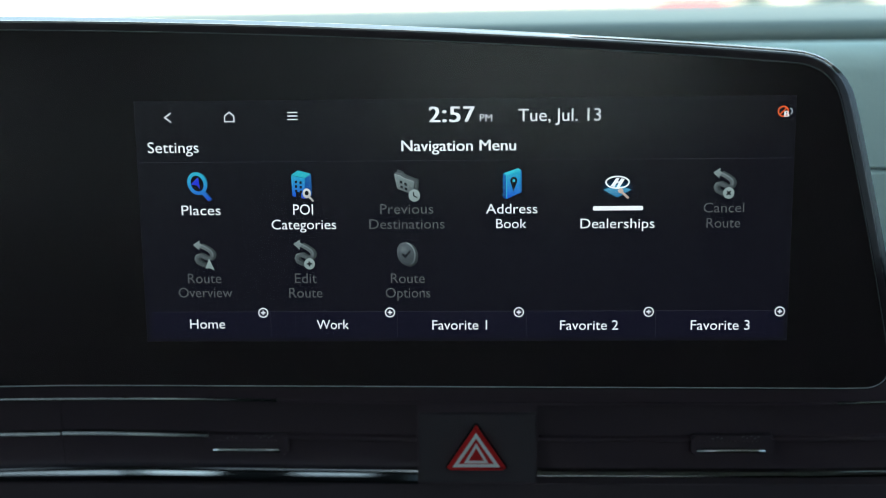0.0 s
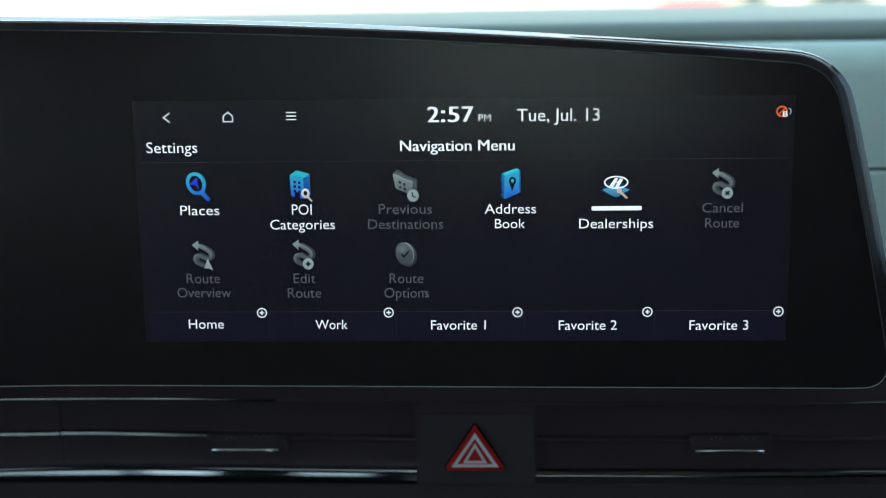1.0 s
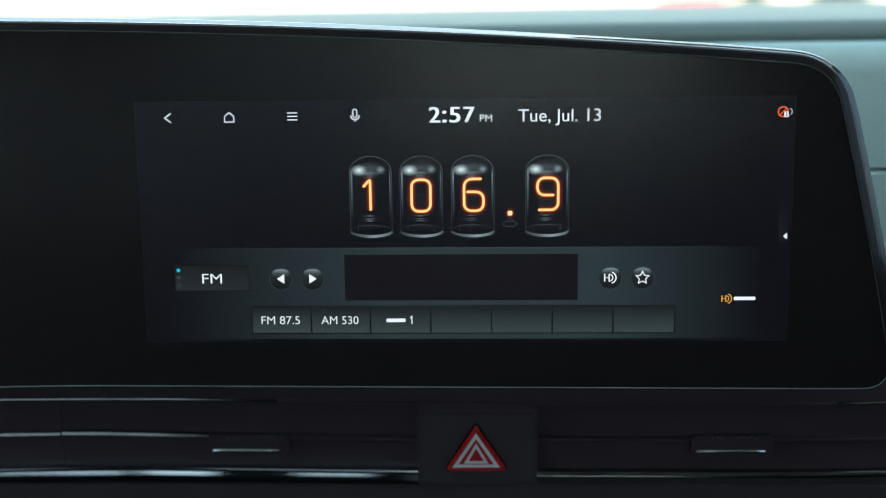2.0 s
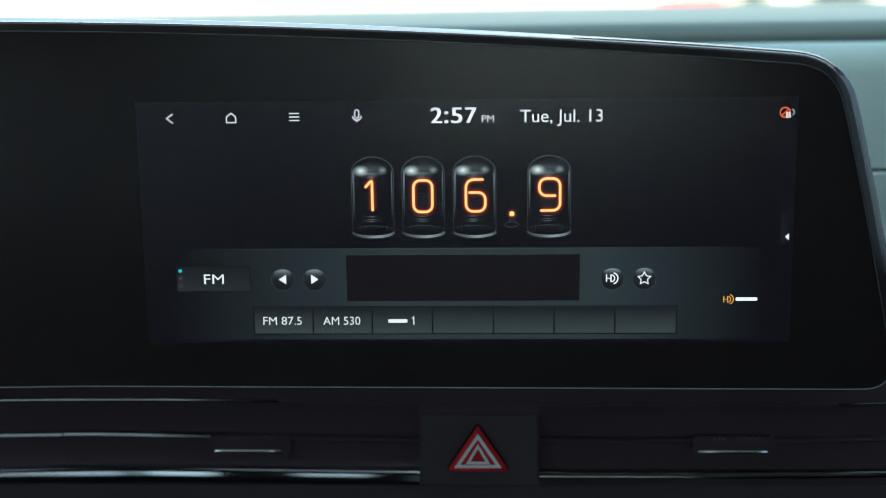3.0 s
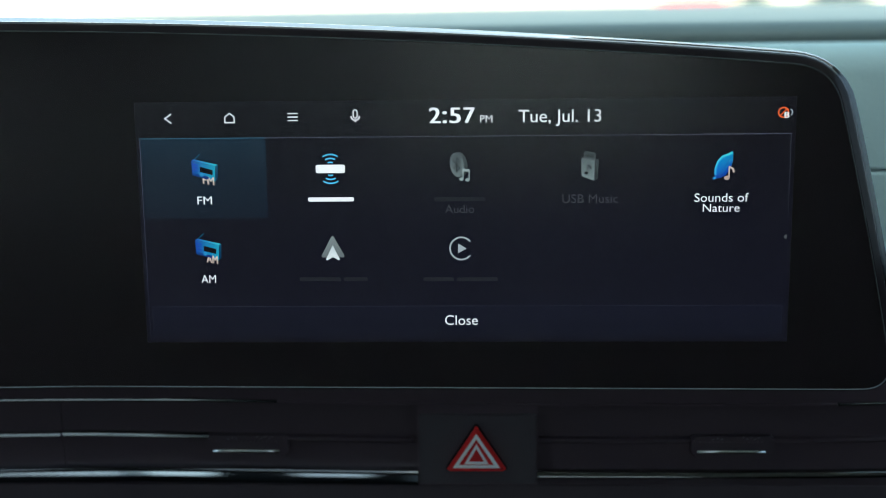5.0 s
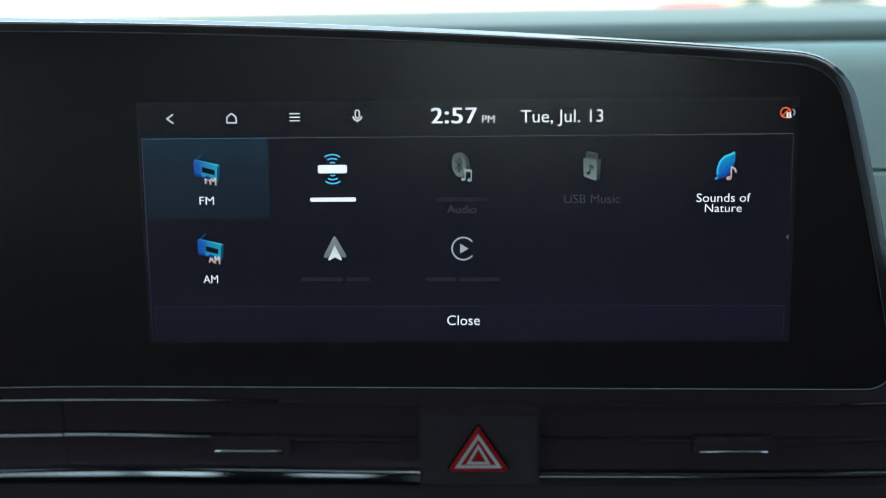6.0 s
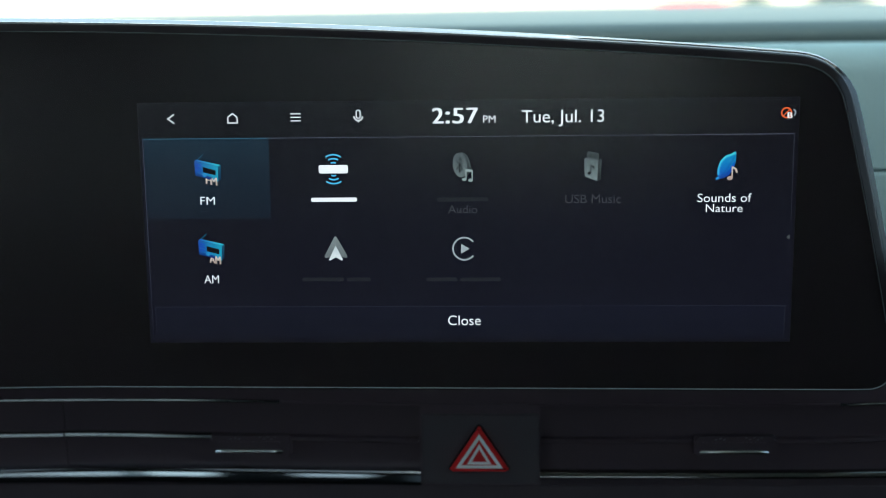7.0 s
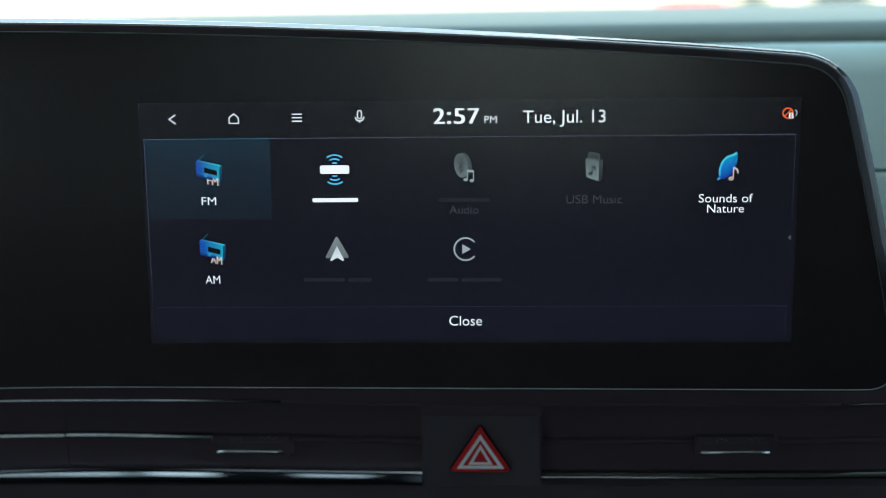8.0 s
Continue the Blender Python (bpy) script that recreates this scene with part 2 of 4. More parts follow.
def word(page, text, x, y, width, height, material, bold=0.0, name="caption"):
    """A caption, centred at x on the baseline y."""
    vs, fs = letters(text)
    lo, hi = min(v.x for v in vs), max(v.x for v in vs)
    bm = bmesh.new()
    for k, dx in enumerate((-bold, bold) if bold else (0.0,)):      # a bold face is struck twice
        made = [bm.verts.new((x + ((v.x - lo) / (hi - lo) - 0.5) * width + dx * height, y + v.y * height, 0.10 + 0.004 * k)) for v in vs]
        for f in fs:
            bm.faces.new([made[i] for i in f])
    return part(name, bm, material, page)


def bar_word(page, x, y, width, height, material):
    """A plain bar in place of a trade name."""
    bm = bmesh.new()
    plate(bm, rounded(x - width / 2, y + height * 0.26, x + width / 2, y + height * 0.72, height * 0.12, 2), 0.05, 0.10)
    return part("name_bar", bm, material, page)


# ---------------------------------------------------------------- display unit
def glass_top(x):
    return 112.9 - 0.0575 * x - 0.00012 * x * x


def glass_foot(x):
    return -18.85 - 0.0045 * x - 0.00025 * min(0.0, x + 130) ** 2


def glass_side(y):
    """x of the slanting side of the glass at height y."""
    return 162.4 - 0.200 * (y + 10) - 0.00030 * (y + 10) ** 2


def fillet(a, b, c, ra, n=8):
    """Points of a soft corner at b between the ways to a and c."""
    a, b, c = Vector(a), Vector(b), Vector(c)
    p, q = b + (a - b).normalized() * ra, b + (c - b).normalized() * ra
    return [tuple(p * (1 - t) ** 2 + b * 2 * t * (1 - t) + q * t * t) for t in steps(0, 1, n)]


def glass_outline(left=-330.0):
    """The outline of the curved cover glass, anticlockwise from its left foot."""
    foot_r = (glass_side(-19.5), -19.6)
    top_x = glass_side(102.4)
    top_r = (top_x, glass_top(top_x))
    pts = [(x, glass_foot(x)) for x in steps(left + 14, 146, 24)]
    pts += fillet((140, glass_foot(140)), foot_r, (glass_side(20), 20), 13)[1:]
    pts += [(glass_side(y), y) for y in steps(2, 84, 12)]
    pts += fillet((glass_side(80), 80), top_r, (100, glass_top(100)), 15)[1:]
    pts += [(x, glass_top(x)) for x in steps(114, left + 14, 26)]
    tl, bl = (left, glass_top(left)), (left, glass_foot(left))
    pts += fillet((left + 30, tl[1]), tl, bl, 13)[1:]
    pts += fillet(tl, bl, (left + 30, bl[1]), 13)[:-1]
    return pts


def outward(pts):
    n, out = len(pts), []
    for i in range(n):
        a, b = Vector(pts[i - 1]), Vector(pts[(i + 1) % n])
        d = (b - a).normalized()
        out.append(Vector((d.y, -d.x)))
    return out


def display_housing(unit):
    pts = glass_outline()
    nrm = outward(pts)

    def reach(i):
        """The rim is broad on top and at the side and thin along the foot."""
        return 0.22 + 0.78 * min(1.0, max(0.0, (nrm[i].y + 0.75) / 0.7))

    def sweep(bm, profile, even=False):
        """Carries (offset, depth) round the outline; a third number widens the piece along the slanting side."""
        rings = []
        for off, z, *wide in profile:
            flare = wide[0] if wide else 0.0
            k = [off if even else (off + flare * max(0.0, nrm[i].x) ** 5) * reach(i) for i in range(len(pts))]
            rings.append([bm.verts.new((p[0] + nrm[i].x * k[i], p[1] + nrm[i].y * k[i], z)) for i, p in enumerate(pts)])
        for a, b in zip(rings, rings[1:]):
            for i in range(len(pts)):
                j = (i + 1) % len(pts)
                bm.faces.new((a[i], a[j], b[j], b[i]))
        return rings

    bm = bmesh.new()
    rings = sweep(bm, [(0.0, -1.4), (0.02, -0.25), (0.3, -0.08), (2.2, -0.5), (2.8, -0.75), (3.15, -1.1), (3.3, -1.6), (3.32, -2.6), (4.3, -3.2, 1.2), (4.55, -6.4, 1.7), (4.5, -9.0, 1.7), (4.4, -13.0, 1.2), (2.0, -24.0)])
    bm.faces.new(list(reversed(rings[-1])))
    bmesh.ops.recalc_face_normals(bm, faces=bm.faces)
    smooth(part("housing", bm, PIANO, unit, "gloss black plastic rim and back shell"), 35)

    bm = bmesh.new()
    rings = sweep(bm, [(3.26, -2.6), (3.27, -1.60), (3.33, -1.48), (3.40, -1.52), (3.54, -1.95), (3.60, -2.02), (4.40, -2.36, 1.1), (4.50, -2.44, 1.2), (4.60, -2.62, 1.3), (4.68, -2.95, 1.35), (4.76, -3.8, 1.45), (4.82, -6.4, 1.75), (4.6, -7.0, 1.7)])
    for ring in rings[6:11]:        # the bevel turns upwards towards the driver's side
        for v in ring:
            v.co.z -= 0.75 * min(1.0, max(0.0, (40 - v.co.x) / 120))
    bmesh.ops.recalc_face_normals(bm, faces=bm.faces)
    far = len(pts)
    for k, f in enumerate(bm.faces):        # darker metal stands in for the weaker reflection down the slanting side
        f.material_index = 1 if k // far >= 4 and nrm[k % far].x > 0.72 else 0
    smooth(part("rim_bead", bm, [BRIGHT, DIMMED], unit, "bright bevelled bead round the housing"), 24)

    # polished edge of the glass, fuller along the foot; its bright foot line is painted paler
    bm = bmesh.new()
    sweep(bm, [(-0.34, -0.3), (-0.32, 0.0), (-0.22, 0.10), (-0.08, 0.12), (0.05, 0.04), (0.08, -0.5)], even=True)
    for v in bm.verts:
        v.co.z += 0.10 if v.co.y < -5 and v.co.z > -0.2 else 0.0
    for f in bm.faces:
        f.material_index = 1 if f.calc_center_median().y < -5 else 0
    bmesh.ops.recalc_face_normals(bm, faces=bm.faces)
    smooth(part("glass_edge", bm, [SHADED_EDGE, PALE_GREY], unit, "polished bevel of the cover glass"), 60)

    # black printed border with the window for the lit area
    bm = bmesh.new()
    hole = rect(-123.0, -0.6, 123.2, 92.2)
    loops = []
    for ring in (pts, hole):
        vs = [bm.verts.new((x, y, -0.75)) for x, y in ring]
        loops += [bm.edges.new((vs[i], vs[(i + 1) % len(vs)])) for i in range(len(vs))]
    bmesh.ops.triangle_fill(bm, use_beauty=True, edges=loops)
    bmesh.ops.recalc_face_normals(bm, faces=bm.faces)
    top = list(bm.faces)
    ext = bmesh.ops.extrude_face_region(bm, geom=top)
    for v in [g for g in ext["geom"] if isinstance(g, bmesh.types.BMVert)]:
        v.co.z -= 0.2
    bmesh.ops.recalc_face_normals(bm, faces=bm.faces)
    part("black_border", bm, BORDER, unit, "black printed border behind the glass")

    bm = bmesh.new()
    inner = [(p[0] - nrm[i].x * 0.33, p[1] - nrm[i].y * 0.33) for i, p in enumerate(pts)]
    plate(bm, inner, -0.6, 0.0)
    ob = part("cover_glass", bm, GLASS, unit, "clear glossy cover glass, its blacks lifted by a faint diffuse haze")
    ob.visible_shadow = False

    bm = bmesh.new()
    for k in range(70):
        x, y, d = random.uniform(-185, 150), random.uniform(-14, 100), random.choice((0.06, 0.08, 0.08, 0.12, 0.16))
        plate(bm, [(x + d * math.cos(a) * random.uniform(0.6, 1.1), y + d * math.sin(a)) for a in (0.3, 1.6, 2.8, 4.0, 5.2)], 0.01, 0.03)
    tagged(part("dust_specks", bm, DUST, unit, "scattered pale dust specks"), kind="stuff")

    bm = bmesh.new()
    plate(bm, rect(-125, -2.5, 125, 94), -4.2, -3.4)
    part("back_plate", bm, lit("panel_black", (33, 33, 44)), unit, "black liquid crystal panel, faintly glowing")
    # two tinted sheets added to dim the pages while they change
    bm = bmesh.new()
    plate(bm, rect(-125, -2.5, 125, 94), -2.2, -2.14)
    part("dimmer_film", bm, DIMMER, unit, "added dark film that dims a page lying behind it")
    bm = bmesh.new()
    plate(bm, rect(-125, -2.5, 125, 94), -1.78, -1.74)
    part("half_dimmer_film", bm, HALF_DIMMER, unit, "added light film that half dims a page lying behind it")


SHOWN, HALF, DIM, STORED = -1.5, -2.05, -2.8, -8.0      # depths of a page in the display


def page(name, unit, bm, material, label):
    ob = part(name, bm, material, unit, label)
    ob.location = mm(0, 0, SHOWN)
    return ob


# icon colours
BLUE_A = lit("icon_blue", (60, 176, 196), (34, 64, 196))
BLUE_B = lit("icon_deep_blue", (40, 60, 225), (20, 20, 140))
BLUE_C = lit("icon_side_blue", (30, 105, 175), (22, 45, 120))
STEEL_A = lit("icon_steel", (128, 142, 142), (58, 66, 68))
STEEL_B = lit("icon_steel_side", (64, 72, 74), (30, 35, 37))
RIBBON = lit("icon_ribbon", (96, 106, 107), (50, 57, 59))
PALE = lit("icon_pale", (172, 186, 184), (128, 144, 142))
CREAM = lit("icon_cream", (228, 210, 196), (176, 150, 138))
IVORY = lit("icon_ivory", (226, 226, 218), (160, 156, 150))
INK = lit("icon_ink", (16, 17, 22))
ORANGE = lit("icon_orange", (235, 96, 48))
CYAN = lit("icon_cyan", (52, 196, 226))
SKYBLUE = lit("icon_sky_blue", (84, 180, 224))
NEON = lit("digit_neon", (255, 222, 150), power=1.05)
NEONRIM = lit("digit_neon_rim", (248, 152, 54))


def lens_icon(page_ob, cx, cy, rx, ry, handle, ring_m, hand_m, w=1.2, inner=None):
    bm = bmesh.new()
    stroke(bm, oval(cx, cy, rx, ry, lean=-0.12), w, 0.05, 0.12, closed=True)
    stroke(bm, [(cx + rx * 0.55, cy - ry * 0.8), handle], w * 1.15, 0.04, 0.14, mi=1)
    if inner:
        plate(bm, inner, 0.04, 0.10, 2)
    return part("icon", bm, [ring_m, hand_m, BLUE_B], page_ob)


def route_icon(page_ob, x, y, badge):
    """A doubled-back arrow in steel grey with its badge; x, y: upper left corner."""
    bm = bmesh.new()
    path = [(x + 2.3, y - 1.8), (x + 4.7, y - 3.1), (x + 6.4, y - 4.3), (x + 7.0, y - 5.5), (x + 6.7, y - 6.7), (x + 5.6, y - 7.2), (x + 4.2, y - 6.6), (x + 2.4, y - 5.7), (x + 1.3, y - 6.0), (x + 0.8, y - 7.2), (x + 1.4, y - 8.5), (x + 3.0, y - 9.3), (x + 5.0, y - 10.0)]
    stroke(bm, [(a + 1.0, b + 0.2) for a, b in path], 1.5, 0.02, 0.04, mi=1)
    stroke(bm, path, 1.45, 0.05, 0.09, mi=4)
    stroke(bm, [(a + 0.35, b + 0.35) for a, b in path[:5]], 0.5, 0.095, 0.11)
    stroke(bm, [(a - 0.3, b + 0.3) for a, b in path[7:11]], 0.4, 0.095, 0.11)
    plate(bm, [(x - 0.2, y - 1.6), (x + 2.6, y + 0.2), (x + 2.3, y - 0.9), (x + 3.2, y - 1.6), (x + 2.2, y - 2.9), (x + 2.3, y - 3.9)], 0.05, 0.11)
    bx, by = x + 5.8, y - 9.3
    if badge == "arrow":
        plate(bm, [(bx, by + 2.4), (bx + 2.0, by - 2.4), (bx + 0.2, by - 1.4), (bx - 1.6, by - 1.6)], 0.12, 0.16, 2)
    else:
        plate(bm, oval(bx, by, 2.1, 2.2, 24), 0.12, 0.16, 2)
        d = 1.0
        ends = [((-d, 0), (d, 0)), ((0, -d), (0, d))] if badge == "plus" else [((-d * .75, -d * .75), (d * .75, d * .75)), ((-d * .75, d * .75), (d * .75, -d * .75))]
        for k, (p, q) in enumerate(ends):
            stroke(bm, [(bx + p[0], by + p[1]), (bx + q[0], by + q[1])], 0.6, 0.17, 0.19 + 0.01 * k, mi=3)
    return part("icon", bm, [STEEL_A, STEEL_B, PALE, INK, RIBBON], page_ob)


def plus_ring(page_ob, x, y):
    bm = bmesh.new()
    stroke(bm, oval(x, y, 1.75, 1.75, 28), 0.42, 0.05, 0.10, closed=True)
    stroke(bm, [(x - 0.95, y), (x + 0.95, y)], 0.42, 0.05, 0.10)
    stroke(bm, [(x, y - 0.95), (x, y + 0.95)], 0.42, 0.05, 0.11)
    part("plus_icon", bm, W, page_ob)


def navigation_page(unit):
    bm = bmesh.new()
    plate(bm, rect(-122.9, -0.5, 122.9, 78.6), -0.02, 0.0)
    nav = page("navigation_page", unit, bm, veil("page_blue", (8, 8, 20), "fade", [(0.0, 0.13), (0.14, 0.2), (0.45, 0.16), (1.0, 0.03)], "Y"), "dark blue menu page lit on the display")
    bm = bmesh.new()
    plate(bm, rect(-121, 0.5, 121.4, 10.9), 0.01, 0.03)
    part("shortcut_bar", bm, veil("bar_blue", (1, 1, 8)), nav)
    bm = bmesh.new()
    plate(bm, rect(-122.4, 68.95, 122, 69.2), 0.01, 0.04)
    plate(bm, rect(-120.5, 10.9, 121.2, 11.1), 0.01, 0.04)
    for x in (-74.6, -25.5, 24.0, 73.4):
        plate(bm, rect(x, 1.0, x + 0.2, 10.6), 0.03, 0.05)
    part("rule", bm, lit("rule_grey", (34, 34, 44)), nav)
    word(nav, "Settings", -109.1, 72.71, 19.4, 4.06, W)
    word(nav, "Navigation Menu", -1.2, 72.71, 42.8, 4.02, W, bold=0.022)
    word(nav, "Places", -99.6, 48.90, 15.0, 3.70, W)
    word(nav, "POI", -60.5, 48.89, 7.6, 3.90, W)
    word(nav, "Categories", -60.4, 43.23, 24.7, 3.70, W)
    word(nav, "Previous", -21.1, 49.0, 20.2, 3.67, G)
    word(nav, "Destinations", -21.1, 43.23, 28.6, 3.69, G)
    word(nav, "Address", 18.6, 48.85, 19.4, 3.66, W)
    word(nav, "Book", 18.5, 43.23, 11.5, 3.56, W)
    bar_word(nav, 58.5, 48.83, 18.8, 3.65, W)
    word(nav, "Dealerships", 58.4, 43.02, 27.8, 3.66, W)
    word(nav, "Cancel", 98.0, 48.81, 15.1, 3.64, G)
    word(nav, "Route", 98.0, 43.02, 12.6, 3.65, G)
    word(nav, "Route", -99.5, 22.4, 13.0, 3.76, G)
    word(nav, "Overview", -99.4, 16.8, 20.9, 3.77, G)
    word(nav, "Edit", -60.3, 22.33, 8.5, 3.76, G)
    word(nav, "Route", -60.5, 16.6, 12.9, 3.77, G)
    word(nav, "Route", -21.1, 22.19, 13.0, 3.75, G)
    word(nav, "Options", -21.1, 16.5, 17.2, 3.77, G)
    word(nav, "Home", -99.2, 4.4, 13.7, 3.65, W)
    word(nav, "Work", -50.4, 4.1, 12.5, 3.65, W)
    word(nav, "Favorite 1", -1.4, 3.8, 21.1, 3.68, W)
    word(nav, "Favorite 2", 48.2, 3.6, 22.2, 3.72, W)
    word(nav, "Favorite 3", 98.0, 3.5, 22.3, 3.75, W)
    for x in (-77.3, -28.2, 21.3, 70.8, 120.3):
        plus_ring(nav, x, 10.6)
    # magnifier with an arrow
    lens_icon(nav, -100.6, 61.0, 3.1, 3.7, (-96.0, 54.6), BLUE_A, BLUE_A, 1.3, [(-103.2, 60.6), (-100.2, 63.4), (-99.5, 58.6), (-100.7, 60.3)])
    bm = bmesh.new()
    stroke(bm, [(-100.1 + 3.1 * math.cos(radians(a)), 61.0 + 3.8 * math.sin(radians(a))) for a in steps(-60, 100, 16)], 0.9, 0.01, 0.03)
    stroke(bm, [(-98.3, 58.1), (-95.4, 54.5)], 1.3, 0.01, 0.03)
    part("icon_shade", bm, lit("lens_shade", (22, 82, 96), (14, 44, 92)), nav)
    # office block with a magnifier
    bm = bmesh.new()
    plate(bm, [(-64.7, 64.0), (-62.0, 65.8), (-57.1, 64.4), (-59.4, 62.8)], 0.05, 0.10, 4)
    plate(bm, [(-64.7, 63.9), (-59.5, 62.7), (-59.5, 54.9), (-61.0, 55.2), (-61.0, 57.3), (-63.0, 57.6), (-63.0, 55.6), (-64.4, 56.0)], 0.05, 0.10, 0)
    plate(bm, [(-59.4, 62.7), (-57.1, 64.3), (-56.9, 56.2), (-59.4, 54.9)], 0.05, 0.09, 2)
    for r in range(3):
        for c in range(2):
            x, y = -63.3 + c * 1.75, 61.9 - r * 1.75 - c * 0.3
            plate(bm, rect(x, y - 1.0, x + 0.85, y), 0.11, 0.13, 3)
    part("icon", bm, [BLUE_A, CYAN, BLUE_C, INK, lit("roof_teal", (58, 176, 188))], nav)
    bm = bmesh.new()
    plate(bm, oval(-58.9, 57.0, 1.6, 1.9, 24), 0.15, 0.18, 0)
    plate(bm, oval(-58.9, 57.1, 0.75, 0.9, 16), 0.19, 0.21, 1)
    stroke(bm, [(-58.0, 55.6), (-56.4, 53.9)], 0.75, 0.14, 0.18)
    part("icon_badge", bm, [IVORY, INK], nav)
    # folder with a clock
    bm = bmesh.new()
    plate(bm, [(-24.6, 65.9), (-22.3, 65.2), (-21.4, 64.0), (-16.3, 62.0), (-16.6, 57.5), (-23.8, 60.3)], 0.02, 0.035, 1)
    plate(bm, [(-25.2, 64.8), (-22.5, 64.2), (-21.6, 63.3), (-17.0, 61.4), (-17.4, 57.3), (-24.2, 59.5)], 0.04, 0.055, 4)
    plate(bm, [(-25.5, 64.4), (-22.9, 64.0), (-22.1, 63.1), (-17.4, 61.2), (-18.0, 56.9), (-24.4, 59.0)], 0.06, 0.07, 1)
    plate(bm, [(-25.7, 64.0), (-23.3, 63.5), (-22.5, 62.7), (-18.0, 61.0), (-18.7, 56.2), (-24.6, 58.6)], 0.08, 0.095, 0)
    stroke(bm, [(-25.7, 64.0), (-23.3, 63.5), (-22.5, 62.7), (-18.0, 61.0)], 0.22, 0.096, 0.105, mi=2)
    for x, y in [(-23.1, 61.0), (-21.4, 60.2), (-22.9, 59.1), (-21.2, 58.4)]:
        plate(bm, [(x - 0.45, y + 0.7), (x + 0.45, y + 0.4), (x + 0.5, y - 0.65), (x - 0.4, y - 0.35)], 0.10, 0.12, 3)
    plate(bm, oval(-18.1, 55.9, 2.2, 2.35, 24), 0.12, 0.15, 2)
    stroke(bm, [(-18.4, 57.3), (-18.3, 55.8), (-17.0, 55.1)], 0.42, 0.16, 0.18, mi=3)
    part("icon", bm, [STEEL_A, STEEL_B, PALE, INK, RIBBON], nav)
    # address book with a pin
    bm = bmesh.new()
    plate(bm, [(15.3, 63.9), (16.5, 63.3), (16.5, 54.2), (15.4, 55.0)], 0.05, 0.08, 1)
    plate(bm, [(16.6, 63.3), (21.9, 65.4), (22.0, 56.8), (16.6, 54.3)], 0.05, 0.10, 0)
    plate(bm, [(15.3, 64.0), (20.9, 66.0), (21.9, 65.5), (16.5, 63.4)], 0.05, 0.095, 4)
    stroke(bm, [(16.6, 54.5), (16.6, 63.3), (21.8, 65.3)], 0.22, 0.105, 0.12, mi=4)
    plate(bm, [(21.9, 65.4), (22.4, 65.1), (22.5, 56.6), (22.0, 56.8)], 0.05, 0.09, 1)
    plate(bm, oval(19.4, 61.2, 1.35, 1.6, 20), 0.11, 0.13, 2)
    plate(bm, [(18.25, 60.4), (20.55, 60.7), (19.3, 57.2)], 0.11, 0.14, 2)
    plate(bm, oval(19.4, 61.3, 0.5, 0.6, 12), 0.15, 0.17, 4)
    for y in (62.0, 59.2, 56.4):
        stroke(bm, [(14.7, y - 0.2), (15.4, y - 0.55), (16.5, y - 0.1)], 0.32, 0.11, 0.14, mi=5)
    part("icon", bm, [lit("book_face", (52, 170, 192), (32, 78, 196)), BLUE_C, INK, BLUE_B, lit("book_edge", (70, 196, 208)), lit("ring_teal", (40, 120, 150))], nav)
    # oval emblem on a blue tile with a spanner
    bm = bmesh.new()
    plate(bm, [(52.9, 57.6), (58.2, 59.6), (63.4, 57.6), (58.2, 54.6)], 0.02, 0.04, 1)
    stroke(bm, oval(58.2, 60.4, 4.3, 2.2, 32), 0.55, 0.06, 0.10, closed=True)
    plate(bm, [(55.6, 59.0), (57.0, 58.6), (58.9, 61.9), (57.8, 62.1)], 0.06, 0.10)
    plate(bm, [(57.8, 58.5), (58.9, 58.4), (60.9, 61.6), (59.5, 61.9)], 0.06, 0.10)
    plate(bm, [(57.4, 60.0), (59.2, 60.3), (59.5, 60.9), (57.6, 60.6)], 0.06, 0.11)
    plate(bm, oval(59.4, 57.2, 1.0, 1.0, 16), 0.12, 0.14, 2)
    stroke(bm, [(59.6, 57.0), (62.4, 54.3)], 0.9, 0.12, 0.15, mi=2)
    part("icon", bm, [W, lit("tile_blue", (110, 190, 210), (20, 92, 146)), CREAM], nav)
    bm = bmesh.new()
    plate(bm, oval(58.2, 58.2, 7.0, 4.0, 28), 0.01, 0.015)
    part("icon_glow", bm, veil("tile_glow", (40, 120, 170), "glow", power=0.35), nav)
    route_icon(nav, 93.8, 65.4, "cross")
    route_icon(nav, -103.2, 39.0, "arrow")
    route_icon(nav, -64.5, 39.1, "plus")
    bm = bmesh.new()
    plate(bm, oval(-20.7, 33.2, 3.7, 4.7, 30, lean=-0.12), 0.02, 0.04, 1)
    plate(bm, oval(-21.6, 33.5, 3.5, 4.5, 30, lean=-0.12), 0.06, 0.10, 0)
    stroke(bm, [(-23.0, 33.6), (-21.9, 32.3), (-20.0, 34.6)], 0.6, 0.11, 0.13, mi=2)
    stroke(bm, [(-21.6 + 3.4 * math.cos(radians(a)) - 0.12 * 4.4 * math.sin(radians(a)), 33.5 + 4.4 * math.sin(radians(a))) for a in steps(-70, 80, 14)], 0.35, 0.105, 0.12, mi=3)
    part("icon", bm, [lit("icon_disc", (84, 93, 97), (50, 57, 60)), STEEL_B, INK, lit("disc_rim", (150, 164, 164), (84, 94, 96))], nav)
    bm = bmesh.new()
    plate(bm, oval(-22.6, 35.2, 2.2, 2.0, 24), 0.125, 0.13)
    part("icon_sheen", bm, veil("disc_sheen", (150, 166, 166), "glow", power=0.16), nav)
    return nav


